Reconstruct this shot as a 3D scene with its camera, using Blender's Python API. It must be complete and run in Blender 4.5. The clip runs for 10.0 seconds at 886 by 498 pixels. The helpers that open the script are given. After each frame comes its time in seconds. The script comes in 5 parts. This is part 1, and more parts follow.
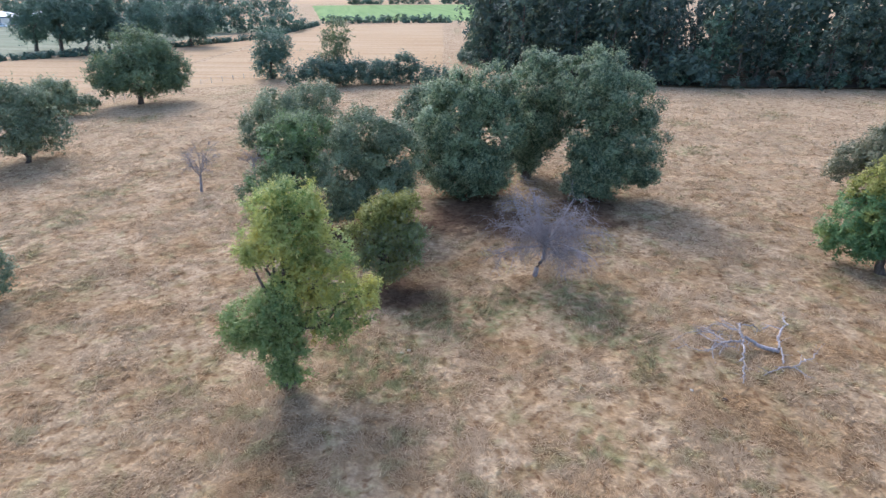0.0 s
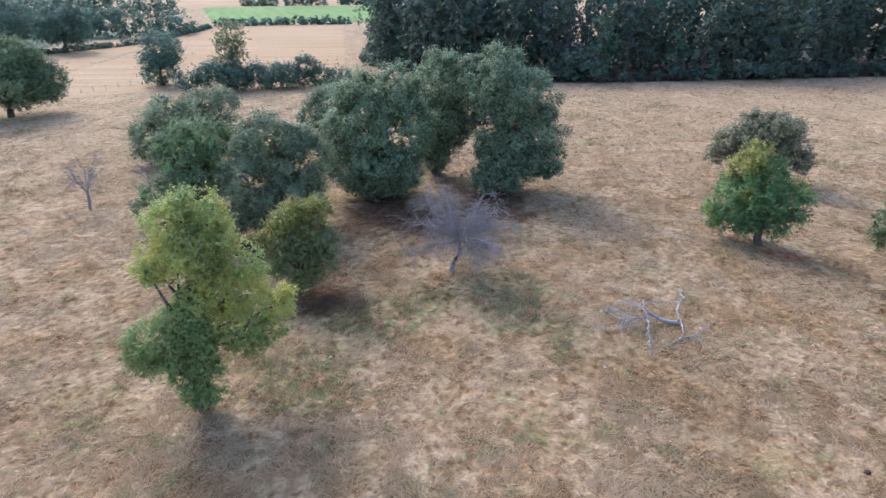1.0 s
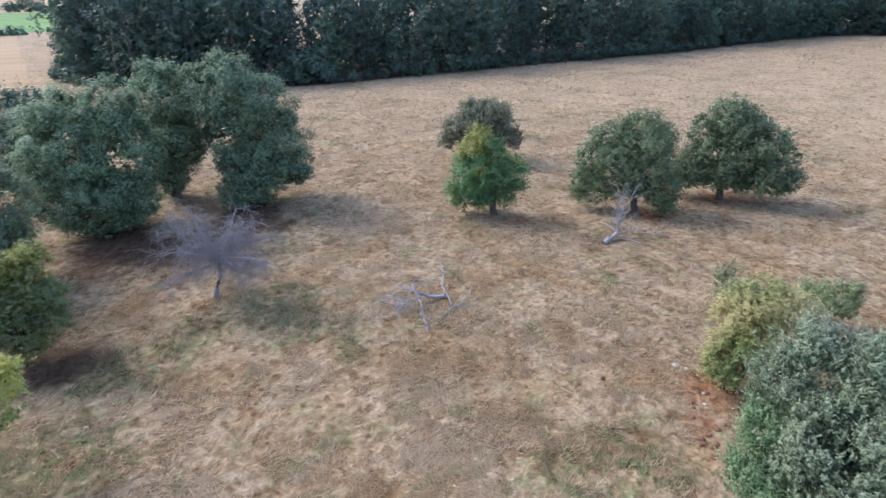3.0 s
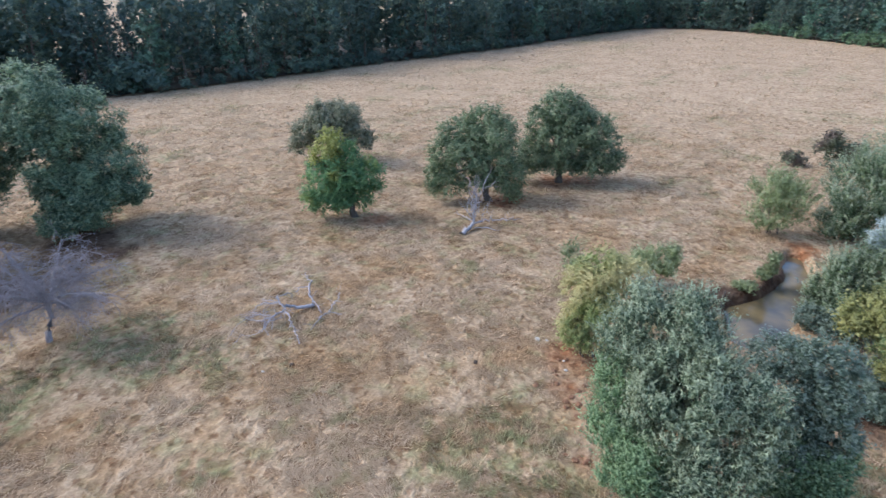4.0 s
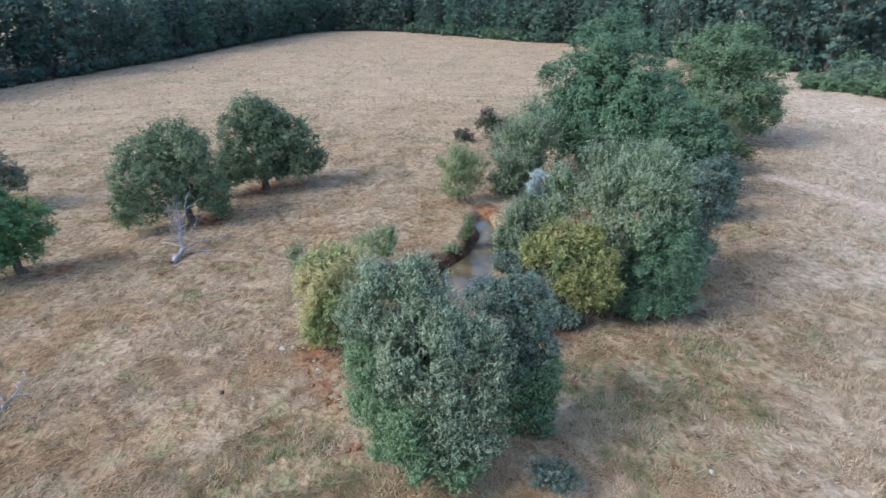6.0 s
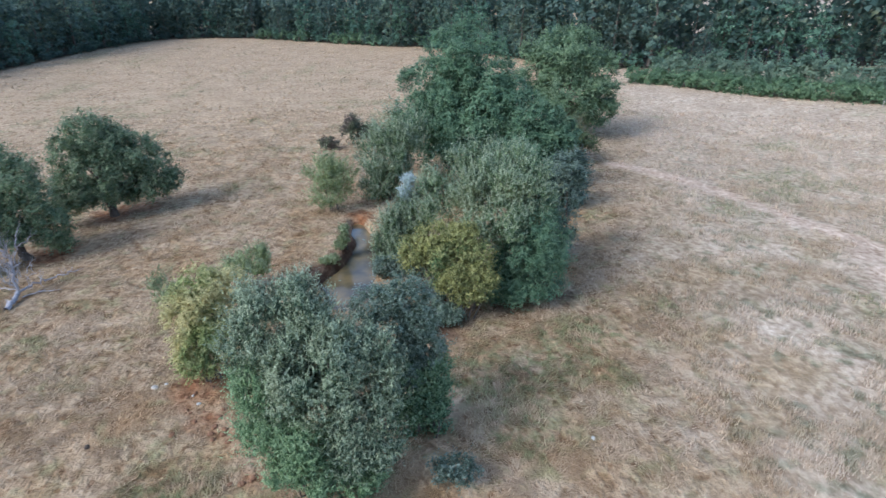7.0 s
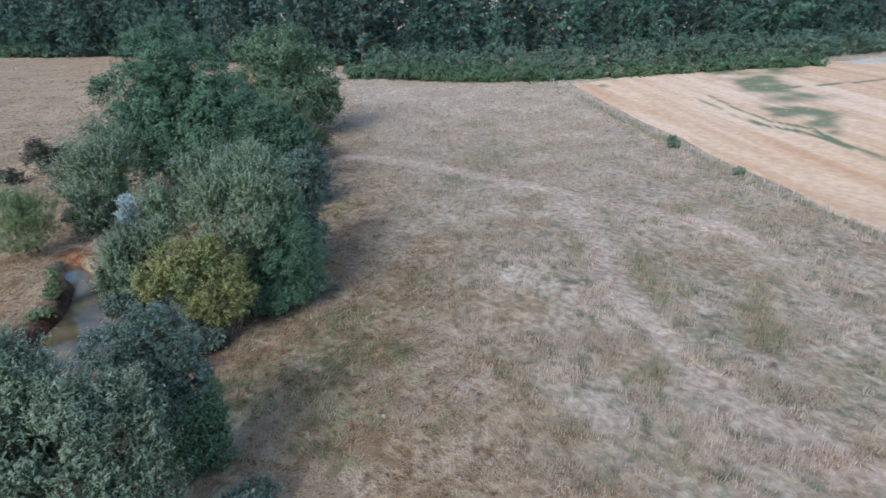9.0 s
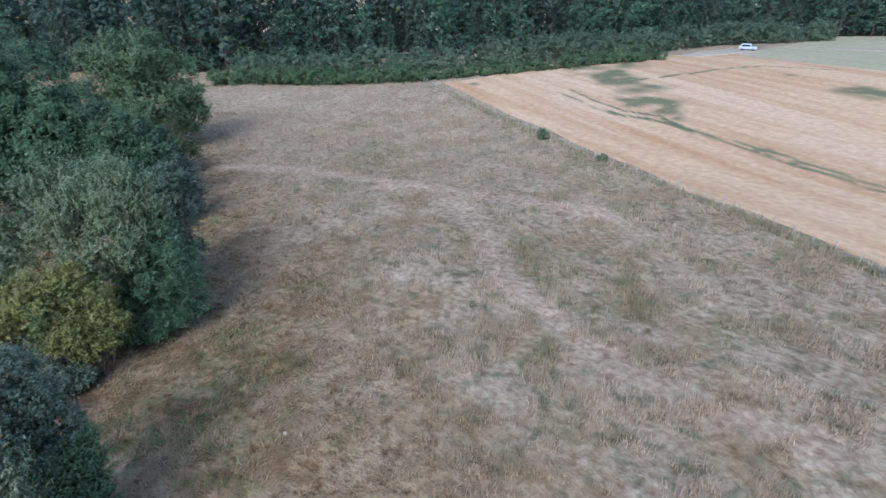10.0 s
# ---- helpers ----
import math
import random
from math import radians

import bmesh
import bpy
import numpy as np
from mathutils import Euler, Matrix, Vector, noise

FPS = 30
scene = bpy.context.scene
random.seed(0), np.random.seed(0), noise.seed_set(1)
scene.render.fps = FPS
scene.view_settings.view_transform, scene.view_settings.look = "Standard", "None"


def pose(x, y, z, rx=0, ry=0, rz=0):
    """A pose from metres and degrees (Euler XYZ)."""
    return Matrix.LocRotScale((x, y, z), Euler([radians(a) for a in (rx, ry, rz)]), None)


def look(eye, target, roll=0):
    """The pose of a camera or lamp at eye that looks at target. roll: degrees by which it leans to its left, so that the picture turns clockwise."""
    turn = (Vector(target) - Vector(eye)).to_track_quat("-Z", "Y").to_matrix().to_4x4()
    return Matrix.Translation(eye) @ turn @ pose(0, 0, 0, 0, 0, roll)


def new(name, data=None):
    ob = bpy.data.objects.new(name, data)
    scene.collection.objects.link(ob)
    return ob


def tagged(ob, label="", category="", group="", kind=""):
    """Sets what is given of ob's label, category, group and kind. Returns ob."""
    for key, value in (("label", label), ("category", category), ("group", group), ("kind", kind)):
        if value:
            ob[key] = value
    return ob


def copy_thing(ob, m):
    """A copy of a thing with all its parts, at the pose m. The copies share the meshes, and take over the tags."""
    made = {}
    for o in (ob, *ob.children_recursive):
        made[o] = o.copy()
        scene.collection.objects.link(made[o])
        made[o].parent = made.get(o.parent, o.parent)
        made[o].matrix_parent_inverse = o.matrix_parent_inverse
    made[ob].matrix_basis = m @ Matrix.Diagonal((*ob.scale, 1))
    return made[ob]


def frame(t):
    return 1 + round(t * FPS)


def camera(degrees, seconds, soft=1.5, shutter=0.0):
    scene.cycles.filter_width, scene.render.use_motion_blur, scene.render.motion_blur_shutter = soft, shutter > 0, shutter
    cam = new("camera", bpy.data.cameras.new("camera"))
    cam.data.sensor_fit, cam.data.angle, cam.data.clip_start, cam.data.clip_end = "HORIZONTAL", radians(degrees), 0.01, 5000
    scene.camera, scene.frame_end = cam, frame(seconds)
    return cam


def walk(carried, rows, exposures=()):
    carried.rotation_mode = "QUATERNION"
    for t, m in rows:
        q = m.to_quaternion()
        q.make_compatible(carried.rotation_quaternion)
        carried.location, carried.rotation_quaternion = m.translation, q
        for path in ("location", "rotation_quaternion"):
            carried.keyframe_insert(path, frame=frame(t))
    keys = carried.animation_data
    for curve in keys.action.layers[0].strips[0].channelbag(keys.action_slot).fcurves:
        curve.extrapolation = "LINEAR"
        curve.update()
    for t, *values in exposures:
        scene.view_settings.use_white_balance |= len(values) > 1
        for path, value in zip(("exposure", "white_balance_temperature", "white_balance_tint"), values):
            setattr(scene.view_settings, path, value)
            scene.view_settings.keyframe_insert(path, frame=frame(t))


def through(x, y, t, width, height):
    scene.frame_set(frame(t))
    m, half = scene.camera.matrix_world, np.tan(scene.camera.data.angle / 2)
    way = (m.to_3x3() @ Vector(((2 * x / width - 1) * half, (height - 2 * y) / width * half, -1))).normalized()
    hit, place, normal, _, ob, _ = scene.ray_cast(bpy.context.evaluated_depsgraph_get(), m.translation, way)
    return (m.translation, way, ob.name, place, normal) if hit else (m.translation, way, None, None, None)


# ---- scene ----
cam = camera(77.52, 10.0, soft=1.4, shutter=0.22)
# seconds, place, tilt, turn, lean
PATH = [
    (0, 0.22, 0.48, 19.90, 64.17, 0.07, -0.36),
    (0.5, 0.26, 0.47, 19.88, 64.16, -4.19, -0.41),
    (1, 0.30, 0.43, 19.82, 64.20, -9.49, -0.38),
    (1.5, 0.33, 0.37, 19.84, 64.19, -14.75, -0.33),
    (2, 0.31, 0.34, 19.85, 64.30, -21.12, -0.29),
    (2.5, 0.27, 0.30, 19.81, 64.37, -28.43, -0.28),
    (4, 0.16, -0.09, 20.14, 64.15, -51.32, -0.14),
    (4.5, 0.10, -0.13, 20.11, 64.22, -59.09, -0.15),
    (5, 0.05, -0.19, 19.94, 64.31, -66.24, -0.23),
    (5.5, 0.04, -0.24, 19.83, 64.46, -74.37, -0.27),
    (6, -0.04, -0.26, 19.88, 64.57, -82.25, -0.19),
    (7.5, -0.22, -0.09, 20.17, 64.97, -103.18, -0.16),
    (8, -0.25, -0.22, 20.03, 64.95, -110.17, -0.24),
    (8.5, -0.29, -0.27, 19.81, 65.01, -117.10, -0.37),
    (9, -0.26, -0.26, 19.60, 64.95, -123.69, -0.39),
    (9.5, -0.26, -0.28, 19.50, 64.98, -130.19, -0.34),
    (10, -0.25, -0.26, 19.49, 65.05, -136.26, -0.39),
]
walk(cam, [(t, pose(x, y, z, tilt, 0, turn) @ pose(0, 0, 0, 0, 0, lean)) for t, x, y, z, tilt, turn, lean in PATH],
     exposures=[(0.0, 1.44, 5800, 11), (5.5, 1.38, 5430, 7), (7.5, 1.18, 5330, 5), (10.0, 0.70, 5240, 5)])

# ---- sky and sun: a veiled sun high in the north-west of the plan ----
SUN_DIR = Vector((-0.45, 0.89, 0.86)).normalized()
world = bpy.data.worlds.new("sky")
scene.world = world
world.use_nodes = True
wn = world.node_tree
wn.nodes.clear()
sky = wn.nodes.new("ShaderNodeTexSky")
sky.sky_type, sky.sun_disc = "NISHITA", False
sky.sun_elevation = math.asin(SUN_DIR.z)
sky.sun_rotation = math.atan2(SUN_DIR.x, SUN_DIR.y)
sky.air_density, sky.dust_density, sky.ozone_density = 1.0, 2.2, 1.0
bg = wn.nodes.new("ShaderNodeBackground")
bg.inputs["Strength"].default_value = 0.15
wo = wn.nodes.new("ShaderNodeOutputWorld")
wn.links.new(sky.outputs[0], bg.inputs["Color"])
wn.links.new(bg.outputs[0], wo.inputs["Surface"])
sun = bpy.data.lights.new("sun", "SUN")
sun.energy, sun.angle, sun.color = 0.9, radians(22), (1.0, 0.95, 0.88)
sun_ob = new("sun", sun)
sun_ob.matrix_world = look(SUN_DIR * 200, (0, 0, 0))


# ---- noise in the plan ----
def lattice(ix, iy, seed):
    h = (ix.astype(np.int64) * 374761393 + iy.astype(np.int64) * 668265263 + seed * 1442695041) & 0xFFFFFFFF
    h = ((h ^ (h >> 13)) * 1274126177) & 0xFFFFFFFF
    return ((h ^ (h >> 16)) & 0xFFFF) / 65535.0


def vnoise(x, y, size, seed):
    """Smooth noise from 0 to 1 with features of that size in metres."""
    x, y = np.asarray(x, float) / size, np.asarray(y, float) / size
    ix, iy = np.floor(x), np.floor(y)
    u, v = x - ix, y - iy
    u, v = u * u * (3 - 2 * u), v * v * (3 - 2 * v)
    a, b = lattice(ix, iy, seed), lattice(ix + 1, iy, seed)
    c, d = lattice(ix, iy + 1, seed), lattice(ix + 1, iy + 1, seed)
    return (a * (1 - u) + b * u) * (1 - v) + (c * (1 - u) + d * u) * v


def smooth(v, lo, hi):
    q = np.clip((v - lo) / (hi - lo), 0, 1)
    return q * q * (3 - 2 * q)


def to_line(x, y, pts):
    """Distance in the plan to a line of points."""
    best = np.full(np.shape(x), 1e9)
    for (ax, ay), (bx, by) in zip(pts[:-1], pts[1:]):
        dx, dy = bx - ax, by - ay
        k = np.clip(((x - ax) * dx + (y - ay) * dy) / (dx * dx + dy * dy), 0, 1)
        best = np.minimum(best, np.hypot(x - ax - k * dx, y - ay - k * dy))
    return best


# the middle of the water and its half width
POND = [(35.2, 2.6, 1.4), (38.4, 3.1, 2.0), (41.0, 2.1, 1.5), (43.5, 1.6, 1.1), (45.5, 1.5, 0.95), (48.0, 2.3, 0.75), (50.0, 2.6, 0.45)]
FENCE_SOUTH = [(85.0, -84.0), (74.8, -80.0), (43.8, -67.5), (20.3, -58.1), (1.0, -49.5), (-40.0, -31.0)]
WATER_Z = -0.75
EDGE = [(14.0, 200.0), (6.0, 170.0), (6.0, 154.0), (22.0, 128.5), (46.0, 117.5), (66.0, 115.0), (90.0, 113.0), (120.0, 110.8), (173.0, 104.5), (222.0, 105.0), (262.0, 103.0), (281.0, 96.0), (288.0, 80.0), (282.0, 57.0), (224.0, -16.0),
        (180.0, -40.0), (150.0, -52.0), (136.0, -68.0), (118.0, -92.0), (94.0, -122.0), (77.0, -158.0), (66.0, -196.0), (50.0, -226.0), (10.0, -262.0), (-60.0, -275.0)]


def to_pond(x, y):
    """Distance in the plan to the water's edge, below zero inside."""
    best = np.full(np.shape(x), 1e9)
    for (ax, ay, ar), (bx, by, br) in zip(POND[:-1], POND[1:]):
        dx, dy = bx - ax, by - ay
        k = np.clip(((x - ax) * dx + (y - ay) * dy) / (dx * dx + dy * dy), 0, 1)
        best = np.minimum(best, np.hypot(x - ax - k * dx, y - ay - k * dy) - ar - k * (br - ar))
    return best


def ground_z(x, y):
    x, y = np.asarray(x, float), np.asarray(y, float)
    near = 1 - smooth(np.hypot(x, y), 70, 110)
    z = 5 * smooth(x * 0.26 - y * 0.966, 60, 150)
    z = z + near * (0.30 * (vnoise(x, y, 14, 3) - 0.5) + 0.16 * (vnoise(x, y, 3.2, 4) - 0.5) + 0.10 * (vnoise(x, y, 1.3, 5) - 0.5))
    wob = 0.7 * (vnoise(x, y, 1.5, 9) - 0.5)
    return z - 1.5 * (1 - smooth(to_pond(x, y) + 0.6 * wob, -0.35, 0.6))


def gz(x, y):
    return float(ground_z(np.array([x]), np.array([y]))[0])


PATHS = [[(65.1, -29.7), (57.5, -35.3), (44.7, -39.6), (32.5, -44.4), (21.6, -46.9)], [(37.9, -40.7), (30.1, -36.2), (21.1, -29.6), (14.4, -26.6), (8.4, -25.5), (4.1, -25.9), (0.5, -26.2)]]
RED_SOIL = [(26.2, 10.9, 1.9), (24.8, 10.5, 1.9), (23.4, 9.6, 1.7), (21.9, 8.4, 1.0), (19.2, 6.6, 0.6), (53.6, 26.4, 2.4), (51.2, 2.7, 1.5), (56.0, 24.5, 2.5), (34.0, 34.5, 1.5), (45.5, 28.0, 1.8)]
# bank and bare soil; last four paint shade under hawthorn and copse edge
DARK_SOIL_SHADE = [(37.6, 5.5, 1.5), (39.4, 5.1, 1.5), (41.0, 4.1, 1.5), (42.6, 3.2, 1.4), (44.6, 2.8, 1.3), (46.5, 3.0, 1.3), (1.1, 49.0, 5.5), (6.0, 47.0, 4.0), (-3.0, 35.0, 2.6), (14.0, 49.5, 5.0), (-7.0, 45.0, 4.0), (30.2, -3.5, 1.8), (33.1, -4.5, 2.0), (32.9, -7.7, 2.0), (34.8, -11.4, 2.0)]
GREEN = [(-2.5, 25.4, 2.6), (-4.6, 26.6, 2.6), (7.0, 20.0, 1.5), (3.8, 32.4, 3.0), (24.9, -6.0, 3.5), (16.2, 9.2, 2.6), (20.9, -6.8, 2.0), (9.5, 33.0, 4.0), (0.0, 31.0, 3.0), (28.0, -12.0, 4.0)]


def wear_shade_of(x, y):
    """Rows of bare pale path, red soil, green growth and dark soil with painted shade, for places in the plan."""
    wob = vnoise(x, y, 2.2, 21) - 0.5 + 0.6 * (vnoise(x, y, 0.8, 22) - 0.5)
    path = np.zeros(np.shape(x))
    for k, line in enumerate(PATHS):
        path = np.maximum(path, (0.8, 0.65)[k] * (1 - smooth(to_line(x, y, line) + 1.1 * wob, 0.4, 1.9)))

    def spots(rows):
        out = np.zeros(np.shape(x))
        for sx, sy, r in rows:
            out = np.maximum(out, 1 - smooth(np.hypot(x - sx, y - sy) / r + 1.1 * wob, 0.5, 1.2))
        return out
    green = np.maximum(0.9 * (1 - smooth(to_line(x, y, FENCE_SOUTH) + wob, 0.2, 1.3)), 0.8 * spots(GREEN))
    green = np.maximum(green, 0.75 * smooth(vnoise(x, y, 7.0, 31) * 0.6 + vnoise(x, y, 2.4, 32) * 0.4, 0.60, 0.82))
    return path, spots(RED_SOIL), green, 0.95 * spots(DARK_SOIL_SHADE)


# ---- materials ----
def material(name):
    m = bpy.data.materials.new(name)
    m.use_nodes = True
    nt = m.node_tree
    for n in list(nt.nodes):
        nt.nodes.remove(n)
    return m, nt


def node(nt, kind, **inputs):
    n = nt.nodes.new(kind)
    for key, value in inputs.items():
        n.inputs[key.replace("_", " ")].default_value = value
    return n


def mix(nt, fac, a, b, blend="MIX"):
    """A colour mix; fac, a and b are sockets or values."""
    n = nt.nodes.new("ShaderNodeMix")
    n.data_type, n.blend_type = "RGBA", blend
    for socket, value in ((n.inputs[0], fac), (n.inputs[6], a), (n.inputs[7], b)):
        if isinstance(value, bpy.types.NodeSocket):
            nt.links.new(value, socket)
        else:
            socket.default_value = value if isinstance(value, float) else (*value, 1.0)
    return n.outputs[2]


def rnoise(nt, vector, scale, lo, hi, detail=3.0, distortion=0.0):
    """Noise run through a ramp from lo to hi: 0 to 1."""
    n = node(nt, "ShaderNodeTexNoise", Scale=scale, Detail=detail, Distortion=distortion)
    nt.links.new(vector, n.inputs["Vector"])
    r = nt.nodes.new("ShaderNodeMapRange")
    r.inputs["From Min"].default_value, r.inputs["From Max"].default_value = lo, hi
    nt.links.new(n.outputs["Fac"], r.inputs["Value"])
    return r.outputs["Result"]


def finish(nt, colour, rough=0.9, spec=0.2, bump=None, strength=0.4, distance=0.05, metal=0.0):
    b = node(nt, "ShaderNodeBsdfPrincipled", Roughness=rough, Metallic=metal)
    b.inputs["Specular IOR Level"].default_value = spec
    if isinstance(colour, bpy.types.NodeSocket):
        nt.links.new(colour, b.inputs["Base Color"])
    else:
        b.inputs["Base Color"].default_value = (*colour, 1)
    if bump is not None:
        n = node(nt, "ShaderNodeBump", Strength=strength, Distance=distance)
        nt.links.new(bump, n.inputs["Height"])
        nt.links.new(n.outputs[0], b.inputs["Normal"])
    o = nt.nodes.new("ShaderNodeOutputMaterial")
    nt.links.new(b.outputs[0], o.inputs["Surface"])
    return b


def position(nt, sx=1.0, sy=1.0, sz=1.0, turn=0.0):
    """The place in the world, turned about z and then stretched."""
    g = nt.nodes.new("ShaderNodeNewGeometry")
    out = g.outputs["Position"]
    for rot, scale in (((0, 0, turn), (1, 1, 1)), ((0, 0, 0), (sx, sy, sz))):
        mp = nt.nodes.new("ShaderNodeMapping")
        mp.inputs["Scale"].default_value, mp.inputs["Rotation"].default_value = scale, rot
        nt.links.new(out, mp.inputs["Vector"])
        out = mp.outputs[0]
    return out


def pasture_colour(nt):
    """Dry grazed pasture: plan position, worn and shaded spots stored on the mesh, painted distance haze."""
    p = position(nt)
    west = mix(nt, rnoise(nt, p, 0.07, 0.35, 0.68, 4.0), (0.415, 0.315, 0.213), (0.475, 0.365, 0.256))
    west = mix(nt, rnoise(nt, p, 0.20, 0.46, 0.66, 5.0), west, (0.385, 0.265, 0.155))
    west = mix(nt, rnoise(nt, p, 0.65, 0.52, 0.70, 5.0, 0.5), west, (0.34, 0.295, 0.17))
    west = mix(nt, rnoise(nt, position(nt, 1.0, 1.0, 1.0, 2.0), 0.48, 0.54, 0.72, 5.0, 0.5), west, (0.41, 0.288, 0.175))
    # dry: distance haze painted into the ground colour, 40 to 110 m out
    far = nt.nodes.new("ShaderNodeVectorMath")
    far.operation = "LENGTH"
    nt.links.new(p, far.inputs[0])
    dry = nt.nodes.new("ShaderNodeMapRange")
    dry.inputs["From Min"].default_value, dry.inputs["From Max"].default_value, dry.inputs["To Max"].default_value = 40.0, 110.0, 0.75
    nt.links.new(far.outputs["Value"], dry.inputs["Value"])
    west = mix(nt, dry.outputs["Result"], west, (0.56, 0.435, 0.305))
    east = mix(nt, rnoise(nt, p, 0.13, 0.35, 0.65, 4.0), (0.515, 0.417, 0.320), (0.585, 0.480, 0.378))
    east = mix(nt, rnoise(nt, p, 0.33, 0.52, 0.74, 5.0), east, (0.35, 0.315, 0.205))
    east = mix(nt, rnoise(nt, p, 0.16, 0.44, 0.68, 5.0), east, (0.41, 0.31, 0.205))
    east = mix(nt, rnoise(nt, position(nt, 1.0, 1.0, 1.0, 0.7), 0.8, 0.53, 0.66, 6.0, 0.2), east, (0.30, 0.280, 0.195))
    # the same painted haze on the hay side
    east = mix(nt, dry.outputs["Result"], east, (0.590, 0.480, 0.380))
    sep = nt.nodes.new("ShaderNodeSeparateXYZ")
    nt.links.new(p, sep.inputs[0])
    side = nt.nodes.new("ShaderNodeMath")
    side.operation = "MULTIPLY_ADD"
    nt.links.new(sep.outputs["X"], side.inputs[0])
    side.inputs[1].default_value = 0.35
    nt.links.new(sep.outputs["Y"], side.inputs[2])
    r = nt.nodes.new("ShaderNodeMapRange")
    r.inputs["From Min"].default_value, r.inputs["From Max"].default_value = -4.0, -14.0
    # the copse divides the grazed side from the hay side
    nt.links.new(side.outputs[0], r.inputs["Value"])
    c = mix(nt, r.outputs["Result"], west, east)
    at = nt.nodes.new("ShaderNodeAttribute")
    at.attribute_name = "wear_shade"
    rgb = nt.nodes.new("ShaderNodeSeparateColor")
    nt.links.new(at.outputs["Color"], rgb.inputs[0])
    weedy = nt.nodes.new("ShaderNodeMath")
    weedy.operation = "MULTIPLY"
    nt.links.new(rgb.outputs[2], weedy.inputs[0])
    nt.links.new(rnoise(nt, p, 1.4, 0.40, 0.62, 6.0, 0.5), weedy.inputs[1])
    c = mix(nt, weedy.outputs[0], c, (0.215, 0.235, 0.115))
    # alpha holds dark soil and the shade painted at hawthorn and copse
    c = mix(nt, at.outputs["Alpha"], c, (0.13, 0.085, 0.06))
    c = mix(nt, rgb.outputs[0], c, (0.66, 0.515, 0.415))
    c = mix(nt, rgb.outputs[1], c, mix(nt, rnoise(nt, p, 1.1, 0.35, 0.62, 6.0, 0.4), (0.33, 0.160, 0.082), (0.35, 0.220, 0.135)))
    return c, p, r.outputs["Result"]


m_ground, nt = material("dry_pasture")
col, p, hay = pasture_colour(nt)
drift = rnoise(nt, p, 0.55, 0.32, 0.68, 6.0, 0.2)
broad = rnoise(nt, p, 0.15, 0.36, 0.64, 8.0, 0.4)
tuft = rnoise(nt, p, 1.9, 0.36, 0.66, 9.0, 0.1)
straw = rnoise(nt, position(nt, 1.0, 1.2, 1.0, 0.5), 5.5, 0.34, 0.68, 7.0, 0.2)
pits = rnoise(nt, p, 2.0, 0.34, 0.45, 6.0, 0.3)
col = mix(nt, 1.0, col, mix(nt, drift, (0.87, 0.86, 0.84), (1.05, 1.05, 1.04)), "MULTIPLY")
col = mix(nt, 1.0, col, mix(nt, broad, (0.72, 0.70, 0.67), (0.88, 0.865, 0.84)), "MULTIPLY")
col = mix(nt, 1.0, col, mix(nt, tuft, (0.70, 0.65, 0.60), (1.12, 1.11, 1.08)), "MULTIPLY")
col = mix(nt, 1.0, col, mix(nt, straw, mix(nt, hay, (0.85, 0.82, 0.79), (0.86, 0.85, 0.83)), mix(nt, hay, (1.13, 1.13, 1.13), (1.07, 1.07, 1.07))), "MULTIPLY")
col = mix(nt, 1.0, col, mix(nt, pits, mix(nt, hay, (0.60, 0.52, 0.47), (0.80, 0.76, 0.73)), (1.0, 1.0, 1.0)), "MULTIPLY")
calm = nt.nodes.new("ShaderNodeMath")
calm.operation = "MULTIPLY"
calm.inputs[1].default_value = 0.45
nt.links.new(hay, calm.inputs[0])
clump = rnoise(nt, position(nt, 1.0, 1.0, 1.0, 1.1), 0.85, 0.36, 0.47, 4.0, 0.2)
col = mix(nt, 1.0, col, mix(nt, clump, mix(nt, hay, (0.74, 0.68, 0.62), (0.84, 0.80, 0.76)), (1.03, 1.03, 1.03)), "MULTIPLY")
finish(nt, col, 0.95, 0.1, mix(nt, calm.outputs[0], mix(nt, 0.5, tuft, mix(nt, 0.5, straw, clump)), (0.5, 0.5, 0.5)), 0.9, 0.16)

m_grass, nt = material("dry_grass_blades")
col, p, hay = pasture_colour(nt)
g = nt.nodes.new("ShaderNodeNewGeometry")
ramp = nt.nodes.new("ShaderNodeValToRGB")
ramp.color_ramp.elements[0].color, ramp.color_ramp.elements[1].color = (0.82, 0.77, 0.70, 1), (1.22, 1.20, 1.16, 1)
ramp.color_ramp.elements.new(0.86).color = (1.14, 1.12, 1.08, 1)
ramp.color_ramp.elements[2].color = (1.45, 1.42, 1.36, 1)
nt.links.new(g.outputs["Random Per Island"], ramp.inputs[0])
calm = nt.nodes.new("ShaderNodeMath")
calm.operation = "MULTIPLY"
calm.inputs[1].default_value = 0.35
nt.links.new(hay, calm.inputs[0])
col = mix(nt, 1.0, col, mix(nt, calm.outputs[0], ramp.outputs[0], (1.08, 1.07, 1.05)), "MULTIPLY")
b = finish(nt, col, 0.8, 0.2)
t = nt.nodes.new("ShaderNodeBsdfTranslucent")
nt.links.new(col, t.inputs["Color"])
blend = nt.nodes.new("ShaderNodeMixShader")
blend.inputs[0].default_value = 0.4
out = b.outputs[0].links[0].to_socket
nt.links.new(b.outputs[0], blend.inputs[1])
nt.links.new(t.outputs[0], blend.inputs[2])
nt.links.new(blend.outputs[0], out)


